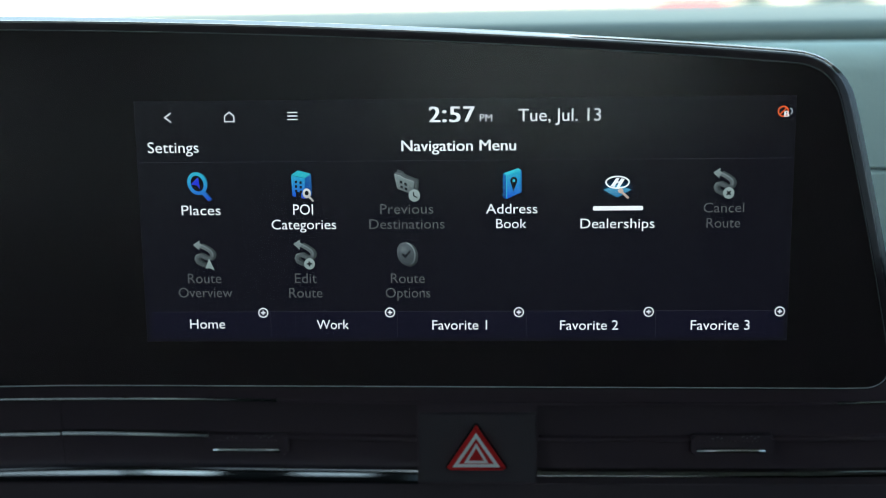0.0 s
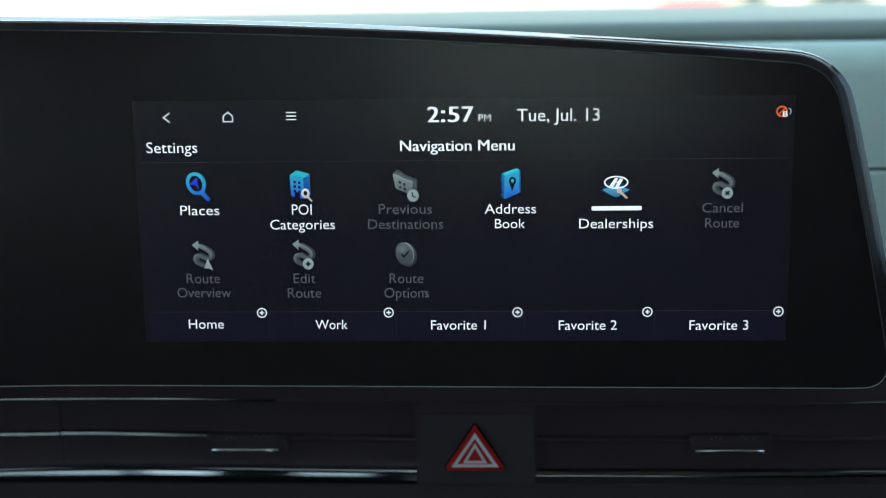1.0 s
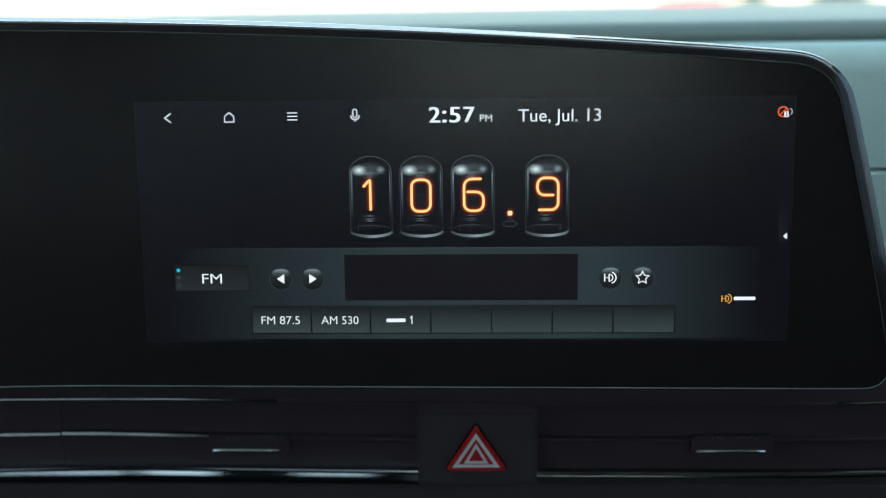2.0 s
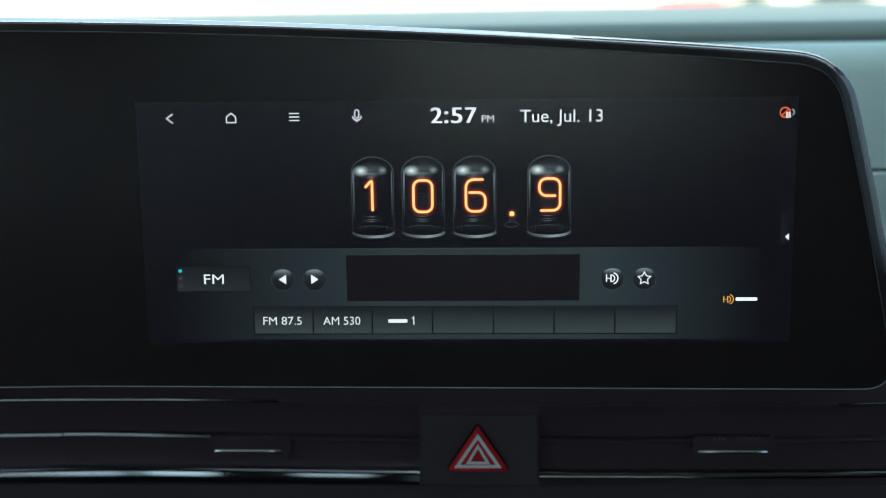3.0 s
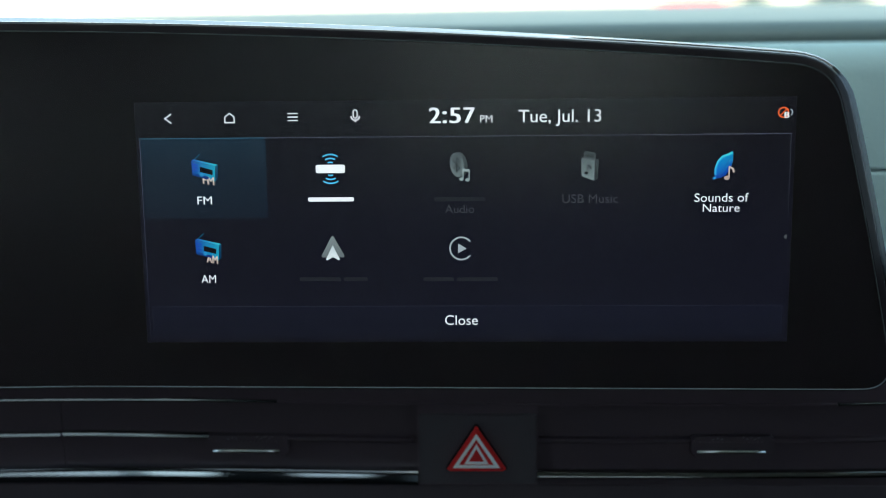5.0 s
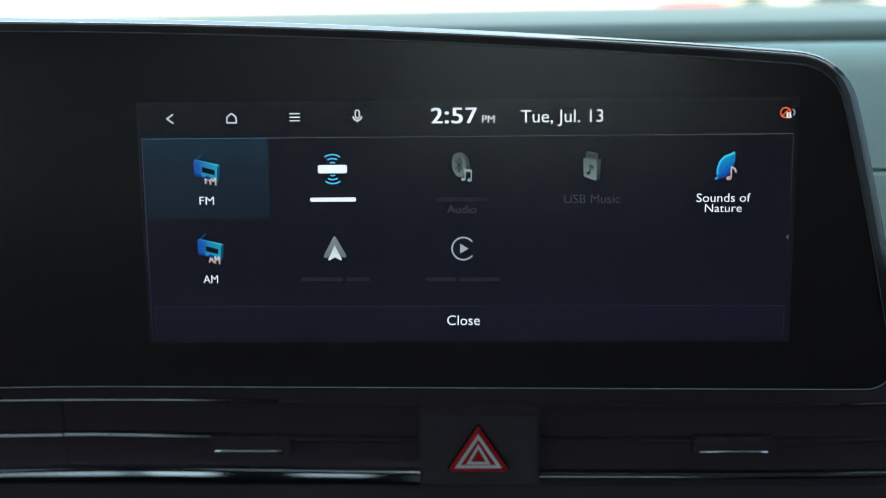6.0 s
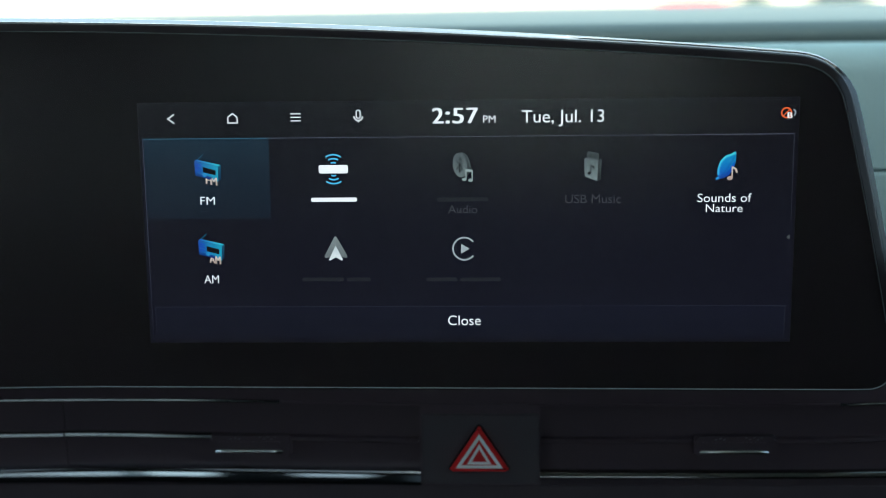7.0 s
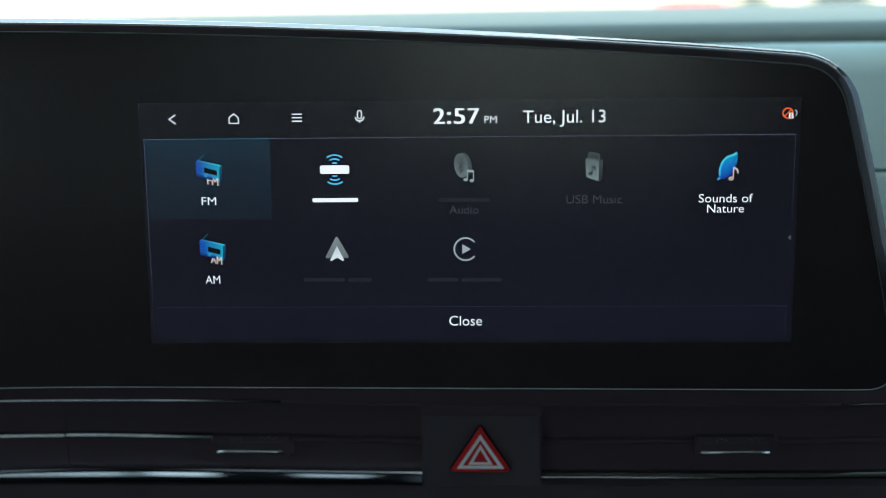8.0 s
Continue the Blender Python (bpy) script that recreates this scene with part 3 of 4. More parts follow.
def nixie_tube(radio, x0, x1):
    """One lamp tube of the tuner read-out: glass outline, sheen, base ring and inner wires."""
    cx, w = (x0 + x1) / 2, x1 - x0
    bm = bmesh.new()
    top, sh, foot = 71.0, 65.0, 42.6
    arch = [(cx + w / 2 * math.cos(radians(a)), sh + (top - sh) * math.sin(radians(a))) for a in steps(0, 180, 18)]
    body = [(x1, foot)] + arch + [(x0, foot)]
    stroke(bm, body, 0.34, 0.06, 0.08)
    tube = part("tube_outline", bm, lit("tube_edge", (66, 74, 78), (27, 29, 32)), radio)
    bm = bmesh.new()
    stroke(bm, oval(cx, 42.8, w / 2 + 0.1, 2.0, 30), 0.28, 0.06, 0.08, closed=True)
    part("tube_base", bm, veil("base_sheen", (46, 52, 54), "fade", [(0.0, 0.25), (0.4, 0.8), (0.8, 0.35), (1.0, 0.6)], "X"), tube)
    bm = bmesh.new()
    for side, a in ((x0 + 0.75, 0.6), (x1 - 0.7, 0.45)):
        plate(bm, rect(side - a / 2, 47, side + a / 2, 66), 0.02, 0.03)
    part("tube_side_sheen", bm, veil("side_sheen", (84, 94, 98), "fade", [(0.0, 0.02), (0.55, 0.3), (0.9, 0.8), (1.0, 0.1)], "Y"), tube)
    bm = bmesh.new()
    plate(bm, oval(cx, 66.6, w * 0.46, 3.5, 30), 0.03, 0.035)
    part("tube_dome", bm, veil("tube_dome", (110, 122, 126), "glow", power=0.17), tube)
    bm = bmesh.new()
    plate(bm, oval(cx - w * 0.27, 65.7, w * 0.23, 2.6, 24, lean=0.5), 0.09, 0.10)
    part("tube_highlight", bm, veil("tube_highlight", (205, 222, 222), "glow", power=0.7), tube)
    bm = bmesh.new()
    plate(bm, oval(cx + w * 0.24, 65.9, w * 0.14, 2.1, 24, lean=-0.5), 0.09, 0.10)
    part("tube_highlight", bm, veil("tube_highlight_small", (120, 134, 136), "glow", power=0.65), tube)
    bm = bmesh.new()
    plate(bm, oval(cx - w * 0.03, 64.6, w * 0.36, 1.0, 24), 0.07, 0.08)
    part("tube_highlight", bm, veil("tube_shoulder", (96, 108, 110), "glow", power=0.6), tube)
    bm = bmesh.new()
    for y, k in ((63.7, 0.30), (63.0, 0.22), (48.3, 0.24), (47.2, 0.30), (46.4, 0.22)):
        stroke(bm, [(cx + w * k * t - 0.6, y + 0.35 * t * t) for t in steps(-1, 1, 8)], 0.42, 0.05, 0.06)
    part("tube_ring", bm, veil("ring_sheen", (76, 84, 88), "fade", [(0.0, 0.0), (0.3, 0.1), (0.5, 0.75), (0.7, 0.1), (1.0, 0.0)], "X"), tube)
    bm = bmesh.new()
    stroke(bm, [(cx + (w / 2 + 0.1) * math.cos(radians(a)), 42.6 + 2.1 * math.sin(radians(a))) for a in steps(186, 354, 18)], 1.05, 0.09, 0.11)
    part("tube_foot", bm, veil("foot_sheen", (100, 111, 113), "fade", [(0.0, 0.08), (0.35, 0.35), (0.6, 0.85), (0.85, 0.5), (1.0, 0.1)], "X"), tube)
    bm = bmesh.new()
    for k in range(9):
        x = cx - 3.4 + k * 0.85
        stroke(bm, [(x, 43.2 + 0.25 * (k % 3)), (x + 0.25 * ((k % 2) - 0.5), 45.0 - 0.3 * (k % 2))], 0.16, 0.04, 0.05)
    for side in (-1, 1):
        stroke(bm, [(cx + side * 5.0, 42.6), (cx + side * 5.0, 44.6)], 0.28, 0.04, 0.05)
    for k in range(10):
        y = 57.0 - k * 0.55
        stroke(bm, [(cx - 3.0, y), (cx + 2.0, y)], 0.10, 0.02, 0.03)
    part("tube_wires", bm, lit("tube_wire", (40, 42, 46)), tube)
    bm = bmesh.new()
    plate(bm, rect(cx - w * 0.42, 39.2, cx + w * 0.42, 41.2), 0.01, 0.02)
    part("tube_reflection", bm, veil("tube_reflection", (40, 46, 50), "glow", power=0.8), tube)


def digit(radio, lines, name="digit"):
    bm = bmesh.new()
    for k, line in enumerate(lines):
        closed = line[0] == line[-1]
        stroke(bm, line, 1.15, 0.12, 0.13 + 0.01 * k, closed, 1)
        stroke(bm, line, 0.78, 0.15, 0.17 + 0.01 * k, closed, 0)
        for e in ((line[0], line[-1]) if not closed else ()):
            plate(bm, oval(e[0], e[1], 0.56, 0.56, 16), 0.11, 0.128, 1)
            plate(bm, oval(e[0], e[1], 0.39, 0.39, 16), 0.15, 0.168, 0)
    ob = part(name, bm, [NEON, NEONRIM], radio, "glowing orange neon numeral")
    for k, (wide, material) in enumerate(HALO):
        bm = bmesh.new()
        for line in lines:
            stroke(bm, line, wide, 0.09 + 0.005 * k, 0.092 + 0.005 * k, line[0] == line[-1])
        part("neon_glow", bm, material, ob)


HALO = [(1.6, veil("halo_near", (255, 96, 14), power=0.06)), (2.4, veil("halo_mid", (255, 90, 12), power=0.035)), (3.4, veil("halo_far", (255, 84, 10), power=0.016))]


def arc(cx, cy, r, a0, a1, n=6):
    return [(cx + r * math.cos(radians(a)), cy + r * math.sin(radians(a))) for a in steps(a0, a1, n)]


def round_button(radio, x, y):
    bm = bmesh.new()
    plate(bm, oval(x, y, 4.25, 4.25, 36), 0.03, 0.06, 0)
    b = part("button", bm, lit("button_face", (44, 50, 52), (18, 20, 22)), radio)
    bm = bmesh.new()
    plate(bm, oval(x, y + 2.2, 3.3, 1.7, 30), 0.07, 0.08)
    part("button_sheen", bm, veil("button_sheen", (104, 116, 118), "fade", [(0.0, 0.0), (0.5, 0.12), (1.0, 0.7)], "Y"), b)
    bm = bmesh.new()
    stroke(bm, oval(x, y, 4.45, 4.45, 36), 0.22, 0.07, 0.08, closed=True)
    part("button_ring", bm, lit("button_ring", (52, 58, 60), (58, 64, 66)), b)
    return b


def waves_logo(parent, x, y, s, material):
    """A letterless broadcast mark: an upright, a bowl and two sound arcs."""
    bm = bmesh.new()
    stroke(bm, [(x - 2.3 * s, y - 1.5 * s), (x - 2.3 * s, y + 1.5 * s)], 0.5 * s, 0.10, 0.13)
    stroke(bm, [(x - 0.6 * s, y - 1.5 * s), (x - 0.6 * s, y + 1.5 * s)], 0.5 * s, 0.10, 0.13)
    stroke(bm, arc(x - 0.5 * s, y, 1.3 * s, -85, 85, 10), 0.45 * s, 0.10, 0.135)
    stroke(bm, [(x - 2.2 * s, y), (x - 0.7 * s, y)], 0.4 * s, 0.10, 0.132)
    stroke(bm, arc(x - 0.2 * s, y, 2.2 * s, -75, 75, 12), 0.5 * s, 0.10, 0.13)
    part("wave_mark", bm, material, parent)


def radio_page(unit):
    bm = bmesh.new()
    plate(bm, rect(-112, 0.3, 113, 36.0), -0.02, 0.0)
    radio = page("radio_page", unit, bm, veil("panel_grey", (31, 40, 41), "fade", [(0.0, 0.0), (0.15, 0.35), (0.38, 0.8), (0.72, 0.8), (0.86, 0.4), (1.0, 0.0)], "X"), "dark grey tuner page with amber lamp-tube numerals")
    bm = bmesh.new()
    plate(bm, rect(-108, 35.8, 104, 36.2), 0.01, 0.03)
    part("rule", bm, veil("rule_fade", (30, 34, 36), "fade", [(0.0, 0.1), (0.5, 1.0), (1.0, 0.0)], "X"), radio)
    for x0, x1 in ((-42.5, -26.6), (-23.4, -7.4), (-4.1, 12.0), (23.9, 40.1)):
        nixie_tube(radio, x0, x1)
    digit(radio, [[(-37.2, 59.6), (-35.5, 61.5), (-35.0, 61.8), (-34.75, 61.4), (-34.7, 50.8)]])
    digit(radio, [arc(-16.5, 59.4, 2.6, 180, 90, 5) + arc(-14.6, 59.4, 2.6, 90, 0, 5) + arc(-14.6, 52.6, 2.6, 0, -90, 5) + arc(-16.5, 52.6, 2.6, -90, -180, 5) + [(-19.1, 59.4)]])
    digit(radio, [[(7.0, 62.2)] + arc(3.7, 59.2, 3.0, 90, 180, 6) + arc(3.4, 52.8, 2.7, 180, 270, 6) + arc(5.3, 52.8, 2.7, -90, 0, 5) + arc(5.3, 54.6, 2.7, 0, 90, 5) + [(2.0, 57.3)]])
    digit(radio, [[(34.2, 55.9), (31.0, 55.9)] + arc(31.0, 58.6, 2.7, -90, -180, 5) + arc(31.0, 59.7, 2.7, 180, 90, 5) + arc(33.4, 59.7, 2.7, 90, 0, 5) + arc(33.4, 53.0, 2.7, 0, -90, 5) + [(29.0, 50.3)]])
    bm = bmesh.new()
    plate(bm, rounded(17.1, 48.2, 18.9, 50.0, 0.4, 3), 0.12, 0.15)
    dot = part("decimal_point", bm, NEON, radio)
    bm = bmesh.new()
    plate(bm, oval(18.0, 49.1, 2.3, 2.3, 24), 0.105, 0.11)
    part("neon_glow", bm, veil("point_glow", (255, 100, 16), "glow", power=0.35), dot)
    bm = bmesh.new()
    stroke(bm, oval(18.0, 45.0, 2.7, 1.0, 24), 0.25, 0.05, 0.06, closed=True)
    stroke(bm, oval(18.0, 46.6, 1.3, 0.5, 20), 0.22, 0.05, 0.06, closed=True)
    part("point_base", bm, lit("point_base", (34, 38, 40), (66, 73, 75)), dot)
    # band selector
    bm = bmesh.new()
    plate(bm, rect(-111, 19.6, -82.4, 29.4), 0.02, 0.05, 0)
    band = part("band_button", bm, lit("band_face", (24, 27, 29), (38, 43, 46)), radio)
    bm = bmesh.new()
    stroke(bm, rect(-111, 19.6, -82.4, 29.4), 0.3, 0.055, 0.07, closed=True)
    part("band_frame", bm, lit("dark_line", (19, 20, 22)), band)
    for y, m in ((27.6, CYAN), (24.7, lit("dot_grey", (64, 66, 70))), (21.7, lit("dot_grey_low", (60, 62, 66)))):
        bm = bmesh.new()
        plate(bm, oval(-109.5, y, 0.75, 0.75, 16), 0.08, 0.10)
        part("dot", bm, m, band)
    word(radio, "FM", -96.6, 22.40, 7.7, 3.78, W)
    for x, d in ((-69.9, -1), (-57.7, 1)):
        b = round_button(radio, x, 24.1)
        bm = bmesh.new()
        plate(bm, [(x - d * 1.3, 26.0), (x - d * 1.3, 22.2), (x + d * 1.6, 24.1)], 0.09, 0.11)
        part("arrow", bm, W, b)
    bm = bmesh.new()
    plate(bm, rect(-45.3, 15.5, 43.7, 33.4), 0.02, 0.05)
    part("text_window", bm, lit("window_black", (19, 17, 21)), radio)
    b = round_button(radio, 56.1, 24.1)
    waves_logo(b, 56.2, 24.1, 1.0, W)
    b = round_button(radio, 68.2, 24.1)
    bm = bmesh.new()
    star = []
    for k in range(10):
        r, a = (2.5 if k % 2 == 0 else 1.25), radians(90 + 36 * k)
        star.append((68.2 + r * math.cos(a), 24.0 + r * math.sin(a)))
    stroke(bm, star, 0.42, 0.09, 0.11, closed=True)
    part("star", bm, W, b)
    # preset keys
    edges = [-81.7, -58.7, -35.8, -12.5, 10.9, 34.1, 57.3, 80.7]
    for a, c in zip(edges, edges[1:]):
        bm = bmesh.new()
        plate(bm, rect(a + 0.35, 2.8, c - 0.35, 13.0), 0.02, 0.05)
        part("preset_key", bm, lit("preset_face", (25, 29, 31), (58, 67, 69)), radio)
    bm = bmesh.new()
    stroke(bm, rect(-81.8, 2.5, 80.8, 13.3), 0.35, 0.03, 0.06, closed=True)
    for x in edges[1:-1]:
        plate(bm, rect(x - 0.25, 2.6, x + 0.25, 13.2), 0.03, 0.055)
    part("preset_frame", bm, lit("preset_gap", (17, 18, 21)), radio)
    word(radio, "FM 87.5", -70.6, 6.22, 15.0, 3.14, W)
    word(radio, "AM 530", -47.6, 6.18, 14.4, 3.14, W)
    bar_word(radio, -25.9, 6.11, 7.4, 3.13, W)
    bm = bmesh.new()
    stroke(bm, [(-20.5, 8.55), (-19.75, 9.2), (-19.75, 6.14)], 0.42, 0.10, 0.12)
    part("caption", bm, W, radio)
    bar_word(radio, 106.9, 14.4, 8.2, 3.0, W)
    waves_logo(radio, 100.3, 15.8, 0.85, lit("amber_mark", (226, 160, 64)))
    return radio


def radio_icon(menu, x, y, tag):
    """A little blue receiver; x, y: upper left corner of its front."""
    bm = bmesh.new()
    stroke(bm, [(x + 1.0, y + 0.2), (x + 3.4, y + 2.4)], 0.35, 0.03, 0.05, mi=2)
    plate(bm, [(x, y), (x + 1.0, y + 0.4), (x + 10.0, y - 1.7), (x + 9.0, y - 2.3)], 0.05, 0.08, 1)
    plate(bm, [(x, y - 0.1), (x + 9.0, y - 2.4), (x + 8.8, y - 8.0), (x + 0.1, y - 5.6)], 0.05, 0.09, 0)
    plate(bm, [(x + 9.1, y - 2.3), (x + 10.0, y - 1.7), (x + 9.8, y - 7.2), (x + 8.9, y - 8.0)], 0.05, 0.08, 2)
    plate(bm, [(x + 3.2, y - 2.4), (x + 8.0, y - 3.7), (x + 7.9, y - 5.6), (x + 3.2, y - 4.4)], 0.10, 0.12, 3)
    for k in range(3):
        stroke(bm, [(x + 0.5, y - 1.4 - k * 1.1), (x + 2.5, y - 1.9 - k * 1.1)], 0.3, 0.10, 0.12, mi=4)
    plate(bm, [(x + 0.1, y - 4.6), (x + 6.4, y - 6.3), (x + 6.3, y - 7.3), (x + 0.1, y - 5.6)], 0.095, 0.105, 5)
    plate(bm, oval(x + 3.7, y - 5.4, 0.8, 0.8, 16), 0.13, 0.14, 1)
    part("icon", bm, [lit("receiver_front", (44, 158, 184), (24, 66, 152), "X"), lit("receiver_top", (66, 188, 204), (34, 84, 176), "X"), lit("receiver_side", (24, 92, 120), (14, 40, 74)), INK, BLUE_B, lit("receiver_low", (20, 74, 150), (16, 44, 110))], menu)
    for dx, m in ((0.35, lit("tag_side", (92, 88, 86))), (0.0, CREAM)):
        name = word(menu, tag, x + 6.2 + dx, y - 9.2, 4.2, 3.0, m, bold=0.03)
        for v in name.data.vertices:        # the tag leans with the case
            v.co.y -= 0.17 * (v.co.x - (x + 6.2) * 0.001)
            v.co.z -= 0.00008 if dx else 0


def note(bm, x, y, s, mi, double=False):
    plate(bm, oval(x, y, 0.75 * s, 0.6 * s, 16), 0.16, 0.19, mi)
    stroke(bm, [(x + 0.6 * s, y), (x + 0.6 * s, y + 3.2 * s)], 0.4 * s, 0.16, 0.185, mi=mi)
    if double:
        plate(bm, oval(x + 2.1 * s, y - 0.3 * s, 0.75 * s, 0.6 * s, 16), 0.16, 0.19, mi)
        stroke(bm, [(x + 2.7 * s, y - 0.3 * s), (x + 2.7 * s, y + 3.0 * s)], 0.4 * s, 0.16, 0.185, mi=mi)
        stroke(bm, [(x + 0.4 * s, y + 3.1 * s), (x + 2.9 * s, y + 2.9 * s)], 0.8 * s, 0.16, 0.195, mi=mi)
    else:
        stroke(bm, [(x + 0.5 * s, y + 3.1 * s), (x + 1.6 * s, y + 2.5 * s), (x + 1.9 * s, y + 1.5 * s)], 0.5 * s, 0.16, 0.195, mi=mi)


def media_page(unit):
    bm = bmesh.new()
    plate(bm, rect(-122.9, -0.5, 122.9, 78.5), -0.02, 0.0)
    menu = page("media_page", unit, bm, veil("page_indigo", (8, 9, 21), "fade", [(0.0, 0.2), (0.14, 0.38), (0.6, 0.3), (1.0, 0.1)], "Y"), "dark indigo source menu page lit on the display")
    bm = bmesh.new()
    stroke(bm, [(-121.8, 0.4), (-121.8, 78.5), (121.8, 78.5)], 0.28, 0.01, 0.04)
    part("page_frame", bm, lit("frame_line", (70, 72, 92), (17, 18, 28)), menu)
    bm = bmesh.new()
    stroke(bm, [(121.8, 78.3), (121.8, 46.0)], 0.25, 0.01, 0.04)
    part("page_frame", bm, lit("frame_line_faint", (46, 48, 60), (26, 27, 34)), menu)
    bm = bmesh.new()
    plate(bm, rect(-121.5, 48.0, -74.0, 78.3), 0.01, 0.03)
    part("selected_tile", bm, veil("tile_teal", (8, 28, 38), "fade", [(0.0, 0.25), (0.6, 0.45), (1.0, 0.75)], "Y"), menu)
    bm = bmesh.new()
    stroke(bm, [(-121.5, 78.5), (-74.0, 78.5)], 0.3, 0.05, 0.07)
    part("tile_edge", bm, lit("tile_edge", (46, 92, 110)), menu)
    bm = bmesh.new()
    plate(bm, rect(-120.5, 1.3, 121.0, 13.4), 0.01, 0.03)
    part("close_bar", bm, veil("close_blue", (1, 2, 5)), menu)
    bm = bmesh.new()
    stroke(bm, [(-120.5, 1.5), (-120.5, 13.5), (121.0, 13.5), (121.0, 1.5)], 0.2, 0.035, 0.05)
    part("rule", bm, lit("close_rule", (34, 38, 50), (22, 24, 34)), menu)
    word(menu, "FM", -98.1, 53.39, 5.6, 3.03, W)
    bar_word(menu, -49.8, 53.31, 17.4, 3.45, W)
    bar_word(menu, -1.0, 53.22, 19.2, 3.22, DB)
    word(menu, "Audio", -1.1, 49.55, 11.1, 3.02, D)
    word(menu, "USB Music", 47.9, 53.12, 20.9, 3.21, D)
    word(menu, "Sounds of", 96.9, 53.24, 20.1, 3.15, W)
    word(menu, "Nature", 96.9, 49.39, 13.7, 3.05, W)
    word(menu, "AM", -98.0, 22.85, 5.7, 3.11, W)
    bar_word(menu, -54.9, 22.69, 15.7, 3.10, DB)
    bar_word(menu, -41.1, 22.64, 8.9, 3.10, DB)
    bar_word(menu, -9.4, 22.52, 11.5, 3.09, DB)
    bar_word(menu, 5.5, 22.47, 15.3, 3.08, DB)
    word(menu, "Close", -0.8, 6.05, 12.6, 3.79, W)
    radio_icon(menu, -102.5, 70.2, "FM")
    radio_icon(menu, -102.5, 39.8, "AM")
    # satellite mark: a white bar between sound arcs
    bm = bmesh.new()
    plate(bm, rounded(-55.3, 65.0, -44.2, 68.2, 0.7, 3), 0.05, 0.09, 0)
    for k, r in enumerate((1.9, 3.4, 4.9)):
        for up in (1, -1):
            c = 67.6 if up > 0 else 65.6
            a = 90 if up > 0 else 270
            stroke(bm, [(-49.7 + p[0], p[1]) for p in arc(0, c - up * 0.4, r, a - 42 - 3 * k + 12, a + 42 + 3 * k - 12, 8)], 0.6, 0.05 + 0.004 * k, 0.08 + 0.004 * k, mi=1)
    part("icon", bm, [W, SKYBLUE], menu)
    # steel disc with a rune and a note
    bm = bmesh.new()
    plate(bm, oval(-0.9, 67.9, 2.9, 4.7, 28, lean=-0.1), 0.02, 0.04, 1)
    plate(bm, oval(-2.0, 67.8, 2.7, 4.6, 28, lean=-0.1), 0.06, 0.10, 0)
    stroke(bm, [(-3.5, 69.6), (-0.9, 66.6), (-2.2, 65.2), (-2.0, 70.4), (-0.8, 69.0), (-3.4, 66.2)], 0.42, 0.11, 0.13, mi=2)
    note(bm, -0.4, 62.4, 1.1, 3, True)
    part("icon", bm, [lit("disc_face", (74, 84, 86), (100, 112, 113)), STEEL_B, INK, PALE], menu)
    # memory stick
    bm = bmesh.new()
    plate(bm, [(45.5, 72.3), (46.3, 72.6), (49.9, 71.8), (49.8, 69.2), (45.4, 69.9)], 0.03, 0.06, 1)
    plate(bm, rect(46.3, 70.6, 47.3, 71.6), 0.07, 0.09, 2)
    plate(bm, rect(48.0, 70.3, 49.0, 71.3), 0.07, 0.09, 2)
    plate(bm, [(44.4, 70.2), (49.6, 69.2), (49.4, 61.4), (44.7, 63.2)], 0.06, 0.10, 0)
    plate(bm, [(49.7, 69.2), (51.0, 69.8), (50.8, 62.2), (49.5, 61.4)], 0.06, 0.09, 1)
    note(bm, 46.4, 64.4, 0.95, 2)
    part("icon", bm, [lit("stick_face", (72, 82, 84), (112, 126, 126)), STEEL_B, INK], menu)
    # leaf and note
    bm = bmesh.new()
    leaf = [(93.2, 62.0), (94.2, 62.6), (94.0, 65.5), (94.9, 68.6), (96.8, 70.7), (99.2, 71.4), (100.3, 72.3), (100.7, 71.7), (100.7, 68.8), (100.0, 65.8), (98.2, 63.2), (96.2, 62.2), (94.6, 62.0), (93.8, 61.5)]
    plate(bm, leaf, 0.05, 0.10, 0)
    plate(bm, [(94.4, 62.2), (97.4, 64.2), (100.5, 69.0), (100.0, 65.8), (98.2, 63.2), (96.2, 62.1)], 0.105, 0.12, 1)
    stroke(bm, [(94.35, 63.4), (94.3, 65.6), (95.2, 68.4), (96.9, 70.2), (99.2, 71.0), (100.4, 71.7)], 0.75, 0.125, 0.135, mi=3)
    stroke(bm, [(93.5, 61.9), (94.6, 62.4)], 0.8, 0.125, 0.135, mi=3)
    stroke(bm, [(94.6, 62.4), (96.6, 64.4), (98.6, 67.4), (100.3, 70.6)], 0.22, 0.125, 0.135, mi=4)
    note(bm, 98.6, 62.2, 1.35, 2)
    part("icon", bm, [lit("leaf_blue", (30, 142, 186), (22, 72, 176)), lit("leaf_low", (24, 92, 190), (18, 50, 140)), CREAM, lit("leaf_rim", (84, 206, 206), (50, 150, 222)), lit("leaf_vein", (14, 40, 110))], menu)
    bm = bmesh.new()
    plate(bm, [(120.4, 39.8), (121.6, 40.9), (121.6, 38.7)], 0.05, 0.10)
    part("side_arrow", bm, G, menu, "dim grey arrow at the page edge")
    # two nested chevrons
    bm = bmesh.new()
    plate(bm, [(-49.7, 41.0), (-49.2, 40.6), (-45.2, 33.2), (-45.6, 32.6), (-47.6, 32.8), (-49.7, 37.0), (-51.8, 32.8), (-53.7, 32.6), (-54.1, 33.2), (-50.2, 40.6)], 0.05, 0.08, 0)
    plate(bm, [(-49.7, 37.4), (-47.0, 31.8), (-47.4, 31.5), (-49.7, 32.8), (-52.0, 31.5), (-52.4, 31.8)], 0.09, 0.12, 1)
